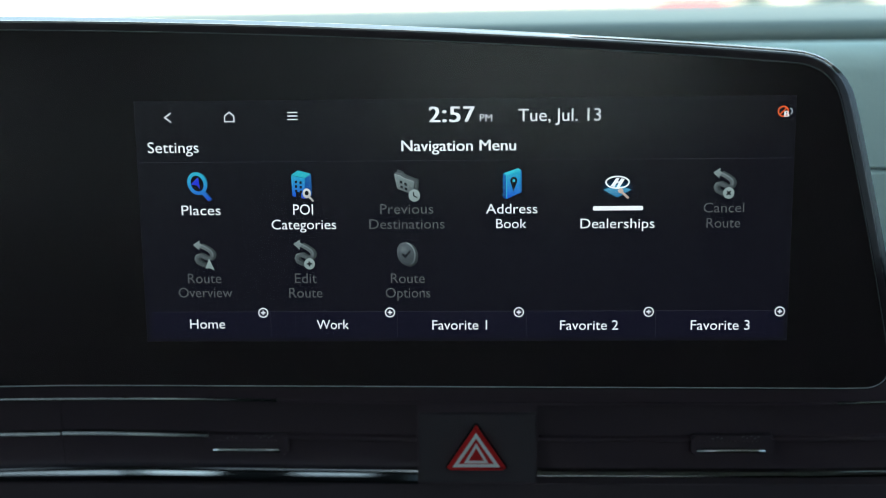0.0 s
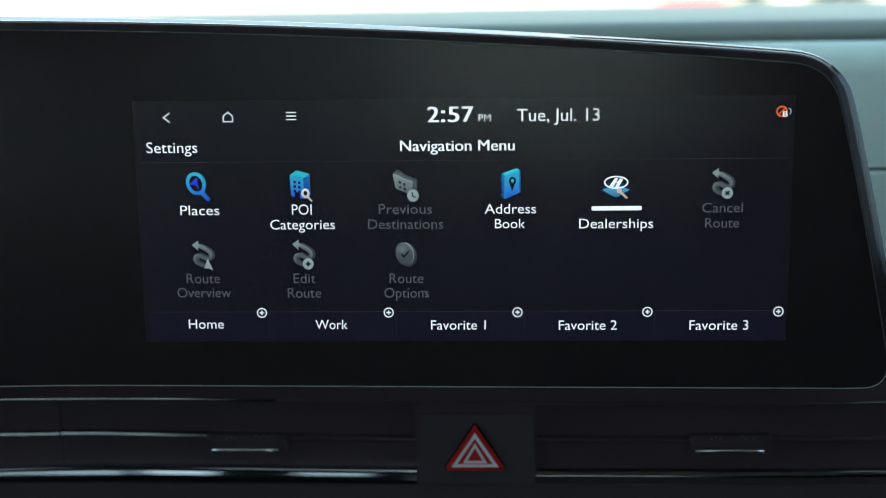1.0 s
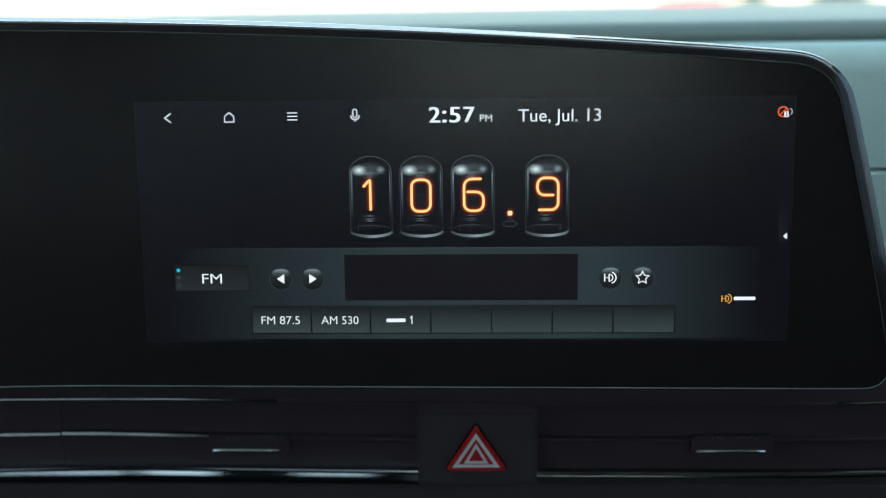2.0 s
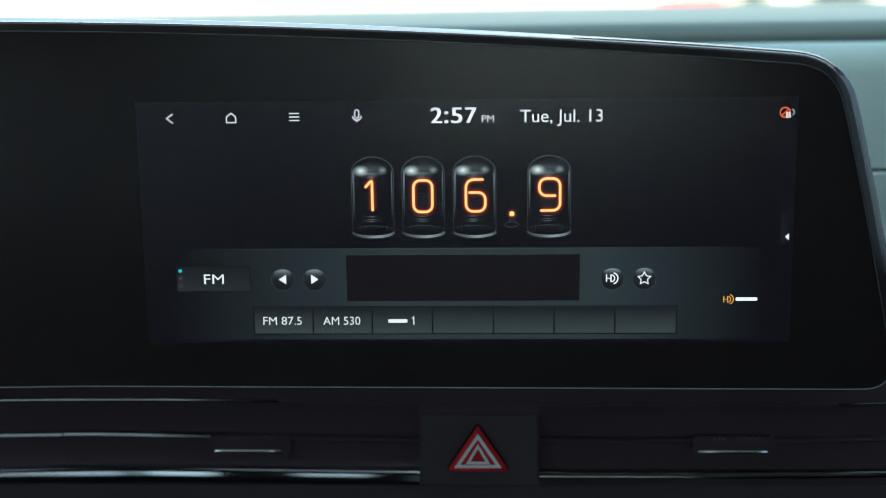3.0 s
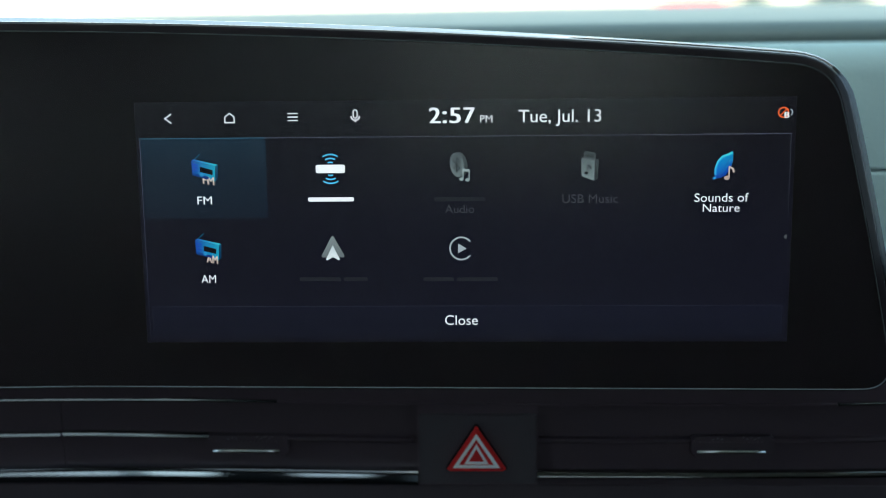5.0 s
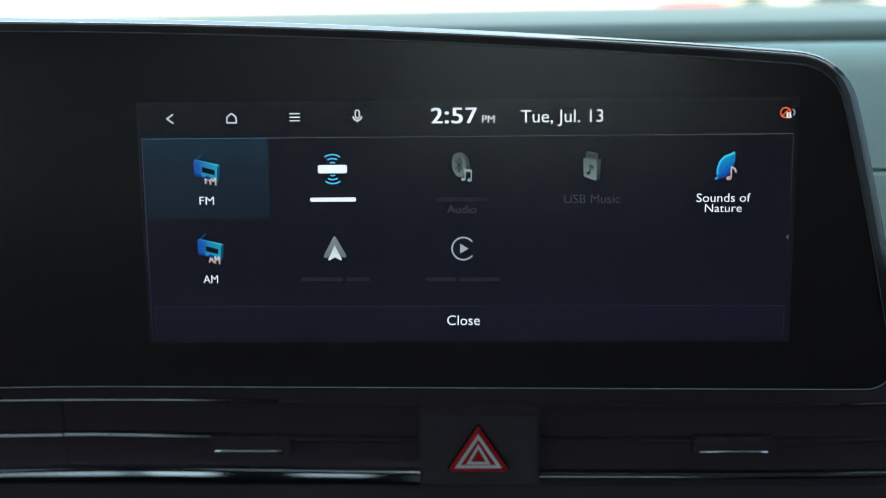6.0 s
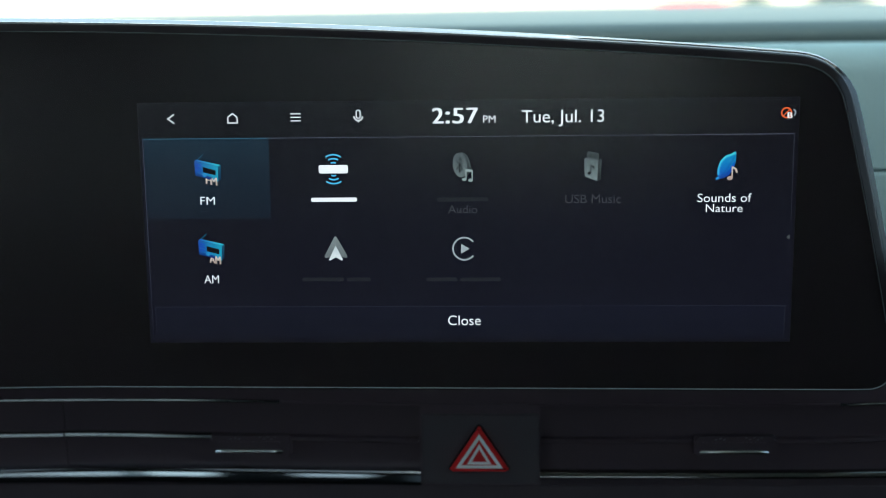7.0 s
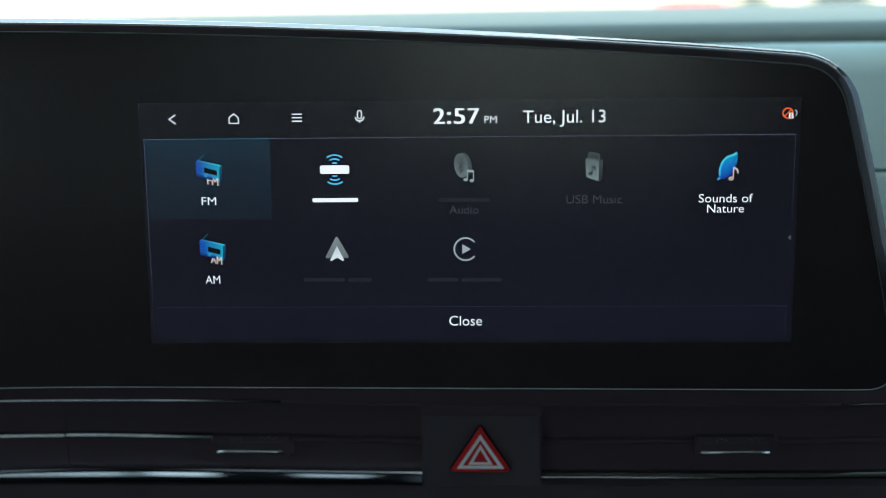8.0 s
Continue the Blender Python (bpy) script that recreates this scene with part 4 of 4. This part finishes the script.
    part("icon", bm, [lit("chevron_grey", (124, 134, 135), (96, 104, 106)), lit("chevron_white", (168, 184, 186), (226, 234, 236))], menu)
    # open ring with a play wedge
    bm = bmesh.new()
    stroke(bm, arc(-0.6, 35.9, 4.3, 38, 322, 30), 0.62, 0.05, 0.09)
    plate(bm, [(-1.8, 37.8), (-1.9, 34.0), (1.4, 35.9)], 0.05, 0.09)
    part("icon", bm, lit("ring_grey", (158, 168, 172)), menu)
    return menu


def status_bar(unit):
    bm = bmesh.new()
    plate(bm, rect(-122.9, 78.9, 122.9, 92.1), -0.02, 0.0)
    bar = page("status_bar", unit, bm, veil("bar_glow", (1, 1, 1)), "status line with clock, date and white symbols")
    for sign, x, wide in (("2", -10.1, 4.0), (":", -6.4, 1.2), ("5", -2.5, 3.9), ("7", 2.8, 4.0)):
        word(bar, sign, x, 83.43, wide, 5.75 if sign != ":" else 6.6, W, bold=0.034, name="clock_figure")
    word(bar, "PM", 9.1, 83.53, 4.6, 2.72, W)
    word(bar, "Tue, Jul. 13", 36.4, 83.49, 30.6, 4.60, W)
    bm = bmesh.new()
    stroke(bm, [(-109.3, 87.7), (-111.7, 86.0), (-109.3, 84.2)], 0.5, 0.05, 0.10)
    part("back_icon", bm, W, bar)
    bm = bmesh.new()
    stroke(bm, [(-89.0, 84.3), (-85.5, 84.3), (-85.5, 86.4), (-87.2, 87.8), (-89.0, 86.4)], 0.45, 0.05, 0.10, closed=True)
    part("home_icon", bm, W, bar)
    bm = bmesh.new()
    for y in (84.9, 86.2, 87.5):
        plate(bm, rect(-65.3, y - 0.22, -61.5, y + 0.22), 0.05, 0.10)
    part("list_icon", bm, W, bar)
    bm = bmesh.new()
    stroke(bm, oval(118.6, 86.3, 1.8, 1.8, 26), 0.5, 0.05, 0.10, closed=True, mi=0)
    stroke(bm, [(117.5, 85.2), (119.8, 87.6)], 0.4, 0.05, 0.11, mi=0)
    stroke(bm, arc(120.7, 86.3, 1.2, -60, 75, 8), 0.45, 0.05, 0.10, mi=1)
    part("muted_icon", bm, [ORANGE, lit("arc_grey", (150, 160, 170))], bar)
    word(bar, "B", 119.9, 84.3, 1.7, 2.1, W, bold=0.04)
    bm = bmesh.new()
    stroke(bm, arc(-39.85, 87.9, 0.75, 0, 180, 8) + arc(-39.85, 86.4, 0.75, 180, 360, 8), 0.4, 0.05, 0.10, closed=True)
    stroke(bm, arc(-39.85, 86.4, 1.6, 180, 360, 12), 0.5, 0.05, 0.10)
    stroke(bm, [(-39.85, 84.8), (-39.85, 84.0)], 0.4, 0.05, 0.11)
    mic = part("microphone_icon", bm, W, unit)
    mic.location = mm(0, 0, STORED)
    bm = bmesh.new()
    plate(bm, [(120.4, 39.8), (121.9, 41.2), (121.9, 38.4)], 0.05, 0.10)
    tab = part("side_arrow", bm, W, unit)
    tab.location = mm(0, 0, STORED)
    bm = bmesh.new()
    plate(bm, [(118.6, 48.4), (122.4, 51.0), (122.8, 37.4), (118.9, 37.4)], 0.0, 0.03)
    part("arrow_tab", bm, veil("tab_grey", (11, 12, 14), "fade", [(0.0, 1.0), (1.0, 0.1)], "X"), tab)
    return mic, tab


unit = thing("display_unit", "wide gloss black car display with a lit touchscreen above the vents", "car display", PLAN @ Matrix.Translation((0, 0, 0.0015)))
display_housing(unit)
NAV = navigation_page(unit)
RADIO = radio_page(unit)
MEDIA = media_page(unit)
MIC, TAB = status_bar(unit)


# ---------------------------------------------------------------- dashboard
def lip(y0, y1, zf, zb, r):
    """A (y, z) outline with a rounded front at zf, back at zb."""
    pts = [(y0, zb)]
    for i in range(7):
        t = radians(-90 + 90 * i / 6)
        pts.append((y0 + r + r * math.sin(t), zf - r + r * math.cos(t)))
    for i in range(7):
        t = radians(90 * i / 6)
        pts.append((y1 - r + r * math.sin(t), zf - r + r * math.cos(t)))
    pts.append((y1, zb))
    return pts


def dashboard():
    dash = thing("dashboard", "grey moulded dashboard with a darker soft top", "dashboard", kind="structure")
    bm = bmesh.new()
    beam(bm, [(-70, -62), (54.6, -73), (55.6, -74.2), (55.6, -110), (-70, -110)], steps(-700, 700, 4))
    smooth(part("lower_panel", bm, GREY, dash), 30)
    bm = bmesh.new()
    beam(bm, [(56.6, -112), (56.6, -74.6), (57.4, -73.4), (97, -79), (104, -81.5), (109.0, -86), (111.2, -93), (111.2, -112)], steps(-700, 700, 4))
    smooth(part("upper_panel", bm, GREY, dash), 40)
    bm = bmesh.new()
    beam(bm, [(90, -118), (106, -116.4), (110, -115), (113.2, -114.7), (115.8, -115.8), (118.2, -118.6), (120.0, -123), (121.4, -129), (122.6, -138), (124.6, -155), (130.5, -260), (135.2, -340), (138, -420), (130, -440), (90, -440)],
         steps(-700, 700, 28), lambda x: (0.003 * x, 0))
    smooth(part("soft_top", bm, PAD, dash, "grey soft-touch dash top with a rolled front"), 60)


def blade_bow(x):
    """The blade droops towards the switch and past the outer seam."""
    if x < -150:
        return 0.6 - 0.00025 * (x + 150) ** 2 - (0.2 if x < -167 else 0.0)
    return 0.6 - 0.0195 * (min(x, -25) + 150) + 0.00024 * max(0.0, min(x, 200) - 110) ** 2


def ease(x, *stops):
    """A value that glides between (x, value) stops."""
    if x <= stops[0][0]:
        return stops[0][1]
    for (x0, v0), (x1, v1) in zip(stops, stops[1:]):
        if x <= x1:
            t = (x - x0) / (x1 - x0)
            return v0 + (v1 - v0) * t * t * (3 - 2 * t)
    return stops[-1][1]


def blade_profile(x):
    """The blade's front is tipped upwards on the driver's side and stands straighter past the tab."""
    tip = ease(x, (-150, 0.166), (-108, 0.12), (-66, 0.06), (-20, 0.05), (30, 0.02), (125, 0.02), (175, 0.08))
    return [(-46.6, -40), (-46.2, -18.4), (-45.6, -17.9), (-44.6, -17.9 - tip), (-44.1, -18.8), (-43.9, -20), (-44.6, -40)]


def trim_profile(x):
    """The trim's lower line, tipped upwards at both ends."""
    tip = ease(x, (-140, 0.075), (-95, 0.05), (-60, 0.02), (140, 0.01), (152, 0.30))
    return [(-28.9, -17), (-28.9, -13.6), (-28.5, -13.5), (-28.0, -13.5 - tip), (-27.8, -14.2), (-27.8, -17)]


def strip_bow(x):
    """The chrome strip droops at its outer end and towards the switch."""
    if x < -130:
        return (0.25 - 0.00028 * (x + 130) ** 2, 0)
    return (0.25 - 0.0115 * (min(x, 35) + 130) + 0.00017 * max(0.0, min(x, 200) - 110) ** 2, 0)


def vent_row(name, x0, x1, tab_x, seam, label):
    """A wide, shallow air vent: frame, blades, slider tab."""
    v = thing(name, label, "air vent", group="dash vents")
    bm = bmesh.new()
    joint = max(x0, seam)
    beam(bm, [(-66, -20.6), (-25, -19.4), (-25, -60), (-66, -60)], (joint + 0.08, x1) if seam < 0 else (x0, x1))
    part("shutter", bm, SHUTTER, v, "closed black shutter behind the blade")
    if seam < 0:
        bm = bmesh.new()
        beam(bm, [(-66, -20.3), (-25, -19.1), (-25, -60), (-66, -60)], (x0, joint - 0.08))
        part("end_panel", bm, SHUTTER, v, "black end panel beside the shutter")
    for a, b in ((x0 + 0.6, min(x1, seam) - 0.35), (max(x0, seam) + 0.35, x1 - 0.6)):
        if b - a < 5:
            continue
        bm = bmesh.new()
        beam(bm, blade_profile, steps(a, b, 24), lambda x: (blade_bow(x), 0))
        for f in bm.faces:      # highlight put into the material: metal up to the tab, black past it
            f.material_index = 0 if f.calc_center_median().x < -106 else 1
        smooth(part("blade", bm, [GLINT, SHUTTER], v, "long gloss black blade"), 4)
    bm = bmesh.new()
    plate(bm, rounded(tab_x - 16.6, -53.6, tab_x + 16.6, -44.6, 1.8, 5), -26, -16.6)
    bmesh.ops.bevel(bm, geom=[e for e in bm.edges if all(abs(q.co.z + 16.6) < 0.01 for q in e.verts)], offset=0.9, segments=3, affect="EDGES")
    tab = smooth(part("slider_tab", bm, SHUTTER, v, "ribbed gloss black slider tab with a bright lip"), 35)
    for k in range(15):
        x = tab_x - 13.4 + k * 1.75
        bm = bmesh.new()
        plate(bm, rect(x, -47.3, x + 0.9, -46.85), -16.7, -16.3)
        part("rib", bm, SATIN, tab)
    bm = bmesh.new()
    for dx, dy in ((-8.5, 0.0), (-6.6, 0.5), (-5.0, 0.1), (3.6, 0.9), (5.2, 0.2), (6.8, 0.9), (8.4, 0.1), (9.8, 0.8)):
        stroke(bm, [(tab_x + dx, -46.1 + dy), (tab_x + dx + 0.9, -45.75 + dy)], 0.22, -16.7, -16.5)
    part("tab_mark", bm, PALE_GREY, tab, "tiny grey marks")
    bm = bmesh.new()
    lip_x = tab_x - 0.6
    beam(bm, [(-51.7, -17.2), (-51.7, -15.7), (-51.4, -15.2), (-50.75, -15.1), (-50.2, -15.35), (-49.85, -15.9), (-49.8, -17.2)], steps(lip_x - 13.8, lip_x + 13.8, 16), lambda x: (-0.6 * (abs(x - lip_x) / 13.8) ** 6, -1.2 * (abs(x - lip_x) / 13.8) ** 6))
    smooth(part("tab_lip", bm, POLISHED, tab, "bright metal lip"), 50)


def trim_bow(x):
    """The strip sags from the driver's side towards the switch and rises again at its far end."""
    t = min(1.0, max(0.0, (x + 125) / 130))
    rise = min(1.0, max(0.0, (x - 125) / 60))
    return (-2.1 * t * t * (3 - 2 * t) + 1.6 * rise * rise - 0.00016 * min(0.0, x + 145) ** 2, 0)


def fascia():
    f = thing("dash_fascia", "gloss black dash fascia with a dark chrome strip", "dash trim", kind="structure")
    bm = bmesh.new()
    beam(bm, lip(-28.5, -17.6, -14.0, -70, 1.2), steps(-460, 460, 46), trim_bow)
    smooth(part("upper_trim", bm, SATIN, f, "gloss black strip beneath the display"), 35)
    bm = bmesh.new()
    beam(bm, trim_profile, steps(-460, 460, 115), trim_bow)
    # metal only where the edge shines; the unlit middle gets plain black
    for q in bm.faces:
        q.material_index = 1 if -78 < q.calc_center_median().x < 146 else 0
    smooth(part("trim_line", bm, [GLINT, SATIN], f, "fine trim edge with its highlights set in metal at both ends"), 4)
    bright = [(-58.4, -60), (-58.4, -16.6), (-58.6, -16.15), (-59.25, -15.994), (-59.4, -16.5), (-59.9, -16.5), (-60.05, -15.96), (-60.9, -15.815), (-61.7, -15.685), (-62.4, -15.585), (-63.2, -15.505), (-64.0, -15.475), (-64.3, -15.9), (-64.3, -60)]
    turned = [(-58.4, -60), (-58.4, -16.75), (-58.6, -16.5), (-60.0, -15.95), (-60.25, -15.93), (-60.6, -16.1), (-60.7, -16.6), (-60.7, -60)]
    for a, b, profile in ((-460, -19.4, bright), (29.2, 460, turned)):
        bm = bmesh.new()
        beam(bm, profile, steps(a, b, 60), strip_bow)
        for k, q in enumerate(bm.faces):        # dimmer reflection put into the metal: upper bevel, and all of the right strip
            q.material_index = 1 if profile is turned or k % len(profile) in (1, 2) else 0
        smooth(part("chrome_strip", bm, [CHROME, DIMMED], f, "dark chrome strip under the vent"), 30)
    bm = bmesh.new()
    beam(bm, [(-64.8, -60), (-64.8, -16.9), (-60.9, -16.4), (-60.75, -16.6), (-60.75, -60)], steps(29.2, 460, 40), strip_bow)
    smooth(part("strip_foot", bm, MATT, f, "matt black foot of the chrome strip"), 30)
    bm = bmesh.new()
    beam(bm, [(-66, -16.6), (-25, -16.2), (-25, -60), (-66, -60)], (-19.5, 29.3))
    part("switch_backing", bm, SATIN, f, "black backing round the switch")
    bm = bmesh.new()
    beam(bm, [(-65.0, -60), (-65.0, -17.3), (-65.6, -16.5), (-90, -14), (-180, -10), (-180, -60)], steps(-460, 460, 8))
    smooth(part("lower_panel", bm, MATT, f, "black grained panel beneath the vents"), 40)


def hazard_switch():
    h = thing("hazard_switch", "red triangle hazard button on a matt black block", "switch")
    bm = bmesh.new()
    plate(bm, rounded(-18.9, -64.45, 28.8, -34.9, 0.8, 3), -60, -15)
    bmesh.ops.bevel(bm, geom=[e for e in bm.edges if all(abs(q.co.z + 15) < 0.01 for q in e.verts)], offset=0.5, segments=2, affect="EDGES")
    smooth(part("block", bm, BLOCK, h), 35)
    cx, cy = 4.5, -51.0

    def tri(r, y=0.0, soft=0.0, tall=1.0):
        c = [(cx + r * math.cos(radians(a)), cy + y + tall * r * math.sin(radians(a))) for a in (90, 210, 330)]
        if not soft:
            return c
        out = []
        for i in range(3):
            out += fillet(c[i - 1], c[i], c[(i + 1) % 3], soft, 5)
        return out

    bm = bmesh.new()
    plate(bm, tri(15.4, -0.6, 2.4, 0.89), -15.2, -14.6)
    part("surround", bm, PIANO, h)
    bm = bmesh.new()
    plate(bm, tri(14.6, -0.6, 1.8, 0.87), -16, -12.2)
    bmesh.ops.bevel(bm, geom=[e for e in bm.edges if all(abs(q.co.z + 12.2) < 0.01 for q in e.verts)], offset=1.3, segments=3, affect="EDGES")
    b = smooth(part("button", bm, RED, h, "glossy red triangular push button"), 35)
    bm = bmesh.new()
    stroke(bm, tri(9.7, -0.75, tall=0.87), 1.35, -12.3, -12.12, closed=True)
    stroke(bm, tri(4.65, -1.1), 1.1, -12.3, -12.12, closed=True)
    part("triangle_print", bm, PRINT, b, "two white printed triangles")


dashboard()
fascia()
vent_row("air_vent", -460, -19.6, -89.3, -167.0, "black horizontal air vent with a metal-lipped slider tab")
vent_row("air_vent", 29.4, 460, 108.0, 300.0, "black horizontal air vent with a metal-lipped slider tab")
hazard_switch()


# ---------------------------------------------------------------- cabin and outside
def box(bm, x0, y0, z0, x1, y1, z1):
    plate(bm, [(x0, y0), (x1, y0), (x1, y1), (x0, y1)], z0, z1)


def cabin():
    """The closed cabin round the camera, its unseen rear laid out for reflections, in world millimetres."""
    here = Matrix.Identity(4)
    c = thing("cabin_shell", "unseen plain car cabin, its rear openings set for reflections", "car cabin", here, kind="structure")
    bm = bmesh.new()
    box(bm, -760, -2000, 1420, 760, -150, 1450)
    part("roof_lining", bm, LINING, c)
    bm = bmesh.new()
    box(bm, -760, -2400, 300, 760, 500, 330)
    part("floor_panel", bm, DARKTRIM, c)
    for s in (-1, 1):
        lo, hi = min(s * 720, s * 760), max(s * 720, s * 760)
        bm = bmesh.new()
        box(bm, lo, -790, 330, hi, 450, 985)
        part("door_panel", bm, DARKTRIM, c)
        bm = bmesh.new()
        box(bm, lo, -2400, 330, hi, -790, 1000 if s < 0 else 985)
        part("door_panel", bm, DARKTRIM, c)
        bm = bmesh.new()
        box(bm, lo, -790, 985, hi, -670, 1420)
        part("pillar", bm, LINING, c)
        # unseen quarters, unequal so that the right side mirrors darker
        bm = bmesh.new()
        box(bm, lo, -2000, 985, hi, -1932 if s < 0 else -1080, 1420 if s < 0 else 1238)
        part("rear_quarter", bm, LINING if s < 0 else DARKTRIM, c)
        bm = bmesh.new()
        box(bm, lo, -1930, 1240, hi, -790, 1420)
        part("door_header", bm, DARKTRIM, c)
        bm = bmesh.new()
        box(bm, lo + 18, -1930, 900, lo + 22, -790, 1240)
        pane = part("side_pane", bm, DEEP if s < 0 else PRIVACY, c, "dark tinted side window")
        pane.visible_shadow = False
        bm = bmesh.new()
        box(bm, lo + 18, -670, 900, lo + 22, 440, 1420)
        pane = part("side_pane", bm, PRIVACY, c, "dark tinted side window")
        pane.visible_shadow = False
    # unseen pieces added to shape reflections; the paler middle brightens the glass
    for x0, z0, x1, z1 in ((-720, 330, 720, 800), (-720, 800, -140, 1010), (-140, 800, 430, 1010), (430, 800, 720, 1010), (-720, 1010, -545, 1035), (-720, 1240, -590, 1420), (-545, 1010, -390, 1240), (-390, 1010, -140, 1060), (-390, 1230, -140, 1240), (-225, 1060, -140, 1230), (-590, 1405, -140, 1420),
                           (-140, 1010, 430, 1210), (-140, 1405, 430, 1420), (430, 1010, 720, 1420)):
        bm = bmesh.new()
        box(bm, x0, -2000, z0, x1, -1900, z1)
        part("reflection_wall", bm, MIDTRIM if (x0, x1) == (-140, 430) and z1 < 1400 else DARKTRIM, c)
    # openings placed and tinted for the bright stretches mirrored in chrome and glass
    for x0, z0, x1, z1 in ((-720, 1035, -545, 1240), (-390, 1060, -225, 1230), (-590, 1240, -140, 1405), (-140, 1210, 430, 1405)):
        bm = bmesh.new()
        box(bm, x0, -1952, z0, x1, -1948, z1)
        pane = part("reflection_pane", bm, CLEARGLASS if x1 > 0 else PRIVACY if x1 < -500 else DEEP if z0 == 1060 else PRIVACY, c, "unseen tinted pane, placed for its reflection")
        pane.visible_shadow = False
    bm = bmesh.new()
    box(bm, -760, 440, 300, 760, 480, 1020)
    part("front_bulkhead", bm, DARKTRIM, c)
    # windscreen
    bm = bmesh.new()
    beam(bm, [(460, 1060), (-150, 1425), (-152, 1421), (456, 1056)], (-720, 720))
    w = thing("windscreen", "clear sloping car windscreen above the dashboard", "windscreen", here, kind="structure")
    ob = part("pane", bm, SCREENGLASS, w)
    ob.visible_shadow = False


cabin()

bm = bmesh.new()
bmesh.ops.create_grid(bm, x_segments=8, y_segments=8, size=600000)
ground = part("ground", bm, CONCRETE, None)
tagged(ground, "pale sunlit concrete ground outside the car", "ground", kind="structure")

kerb = thing("kerb", "pale concrete kerb with a red painted stretch", "kerb", Matrix.Identity(4), kind="structure")
for a, b, m in ((-9000, 1500, CONCRETE), (1500, 2130, RED), (2130, 9000, CONCRETE)):
    bm = bmesh.new()
    beam(bm, [(9960, 0), (9965, 90), (9980, 105), (10130, 105), (10130, 0)], steps(a, b, 12))
    part("kerb_stone", bm, m, kerb)


def shrub(x, y, size):
    """A low shrub: a short stem and a crown of many small leaves."""
    s = thing("shrub", "low dark green leafy shrub behind the kerb", "shrub", Matrix.Translation((x, y, 0)), group="shrubs")
    bm = bmesh.new()
    for k in range(5):
        a = 1.26 * k
        stroke(bm, [(0, 0), (120 * math.cos(a), 120 * math.sin(a))], 22, 0, 260 * size)
    part("stem", bm, DARKTRIM, s)
    bm = bmesh.new()
    for k in range(900):
        d = Vector((random.gauss(0, 1), random.gauss(0, 1), random.gauss(0, 1))).normalized()
        rr = size * 420 * random.uniform(0.55, 1.0) * (0.8 + 0.3 * noise.noise(d * 2.2 + Vector((x, y, 0))))
        p = Vector((d.x * rr, d.y * rr, 330 * size + d.z * rr * 0.75))
        if p.z < 20:
            continue
        u = Vector((random.gauss(0, 1), random.gauss(0, 1), random.gauss(0, 1))).normalized() * 34
        w = u.cross(d).normalized() * 17
        vs = [bm.verts.new(q) for q in (p - u, p + w, p + u, p - w)]
        bm.faces.new(vs)
    part("crown", bm, LEAF, s)


LEAF = surface("leaf_green", (0.035, 0.075, 0.03), 0.55, vary=0.5)
for x, y, size in ((2.3, 9.74, 0.4), (2.88, 9.66, 0.42), (3.16, 9.7, 0.4)):
    shrub(x, y, size)


# ---------------------------------------------------------------- what moves
def motions():
    """The display turns its pages: each lit layer comes forward in the panel, or goes back behind its black plate."""
    def at(z, x=0.0):
        return pose(x * 0.001, 0, z * 0.001)
    walk(NAV, [(0, at(SHOWN)), (1.433, at(SHOWN)), (1.5, at(HALF)), (1.567, at(STORED)), (8, at(STORED))])
    walk(RADIO, [(0, at(STORED, 48)), (1.433, at(STORED, 48)), (1.5, at(DIM, 48)), (1.6, at(SHOWN)), (4.4, at(SHOWN)), (4.467, at(STORED)), (8, at(STORED))])
    walk(MEDIA, [(0, at(STORED)), (4.333, at(STORED)), (4.4, at(DIM)), (4.467, at(SHOWN)), (8, at(SHOWN))])
    walk(MIC, [(0, at(STORED)), (1.2, at(STORED)), (1.267, at(SHOWN)), (8, at(SHOWN))])
    walk(TAB, [(0, at(STORED)), (1.2, at(STORED)), (1.267, at(SHOWN)), (4.4, at(SHOWN)), (4.467, at(STORED)), (8, at(STORED))])


motions()
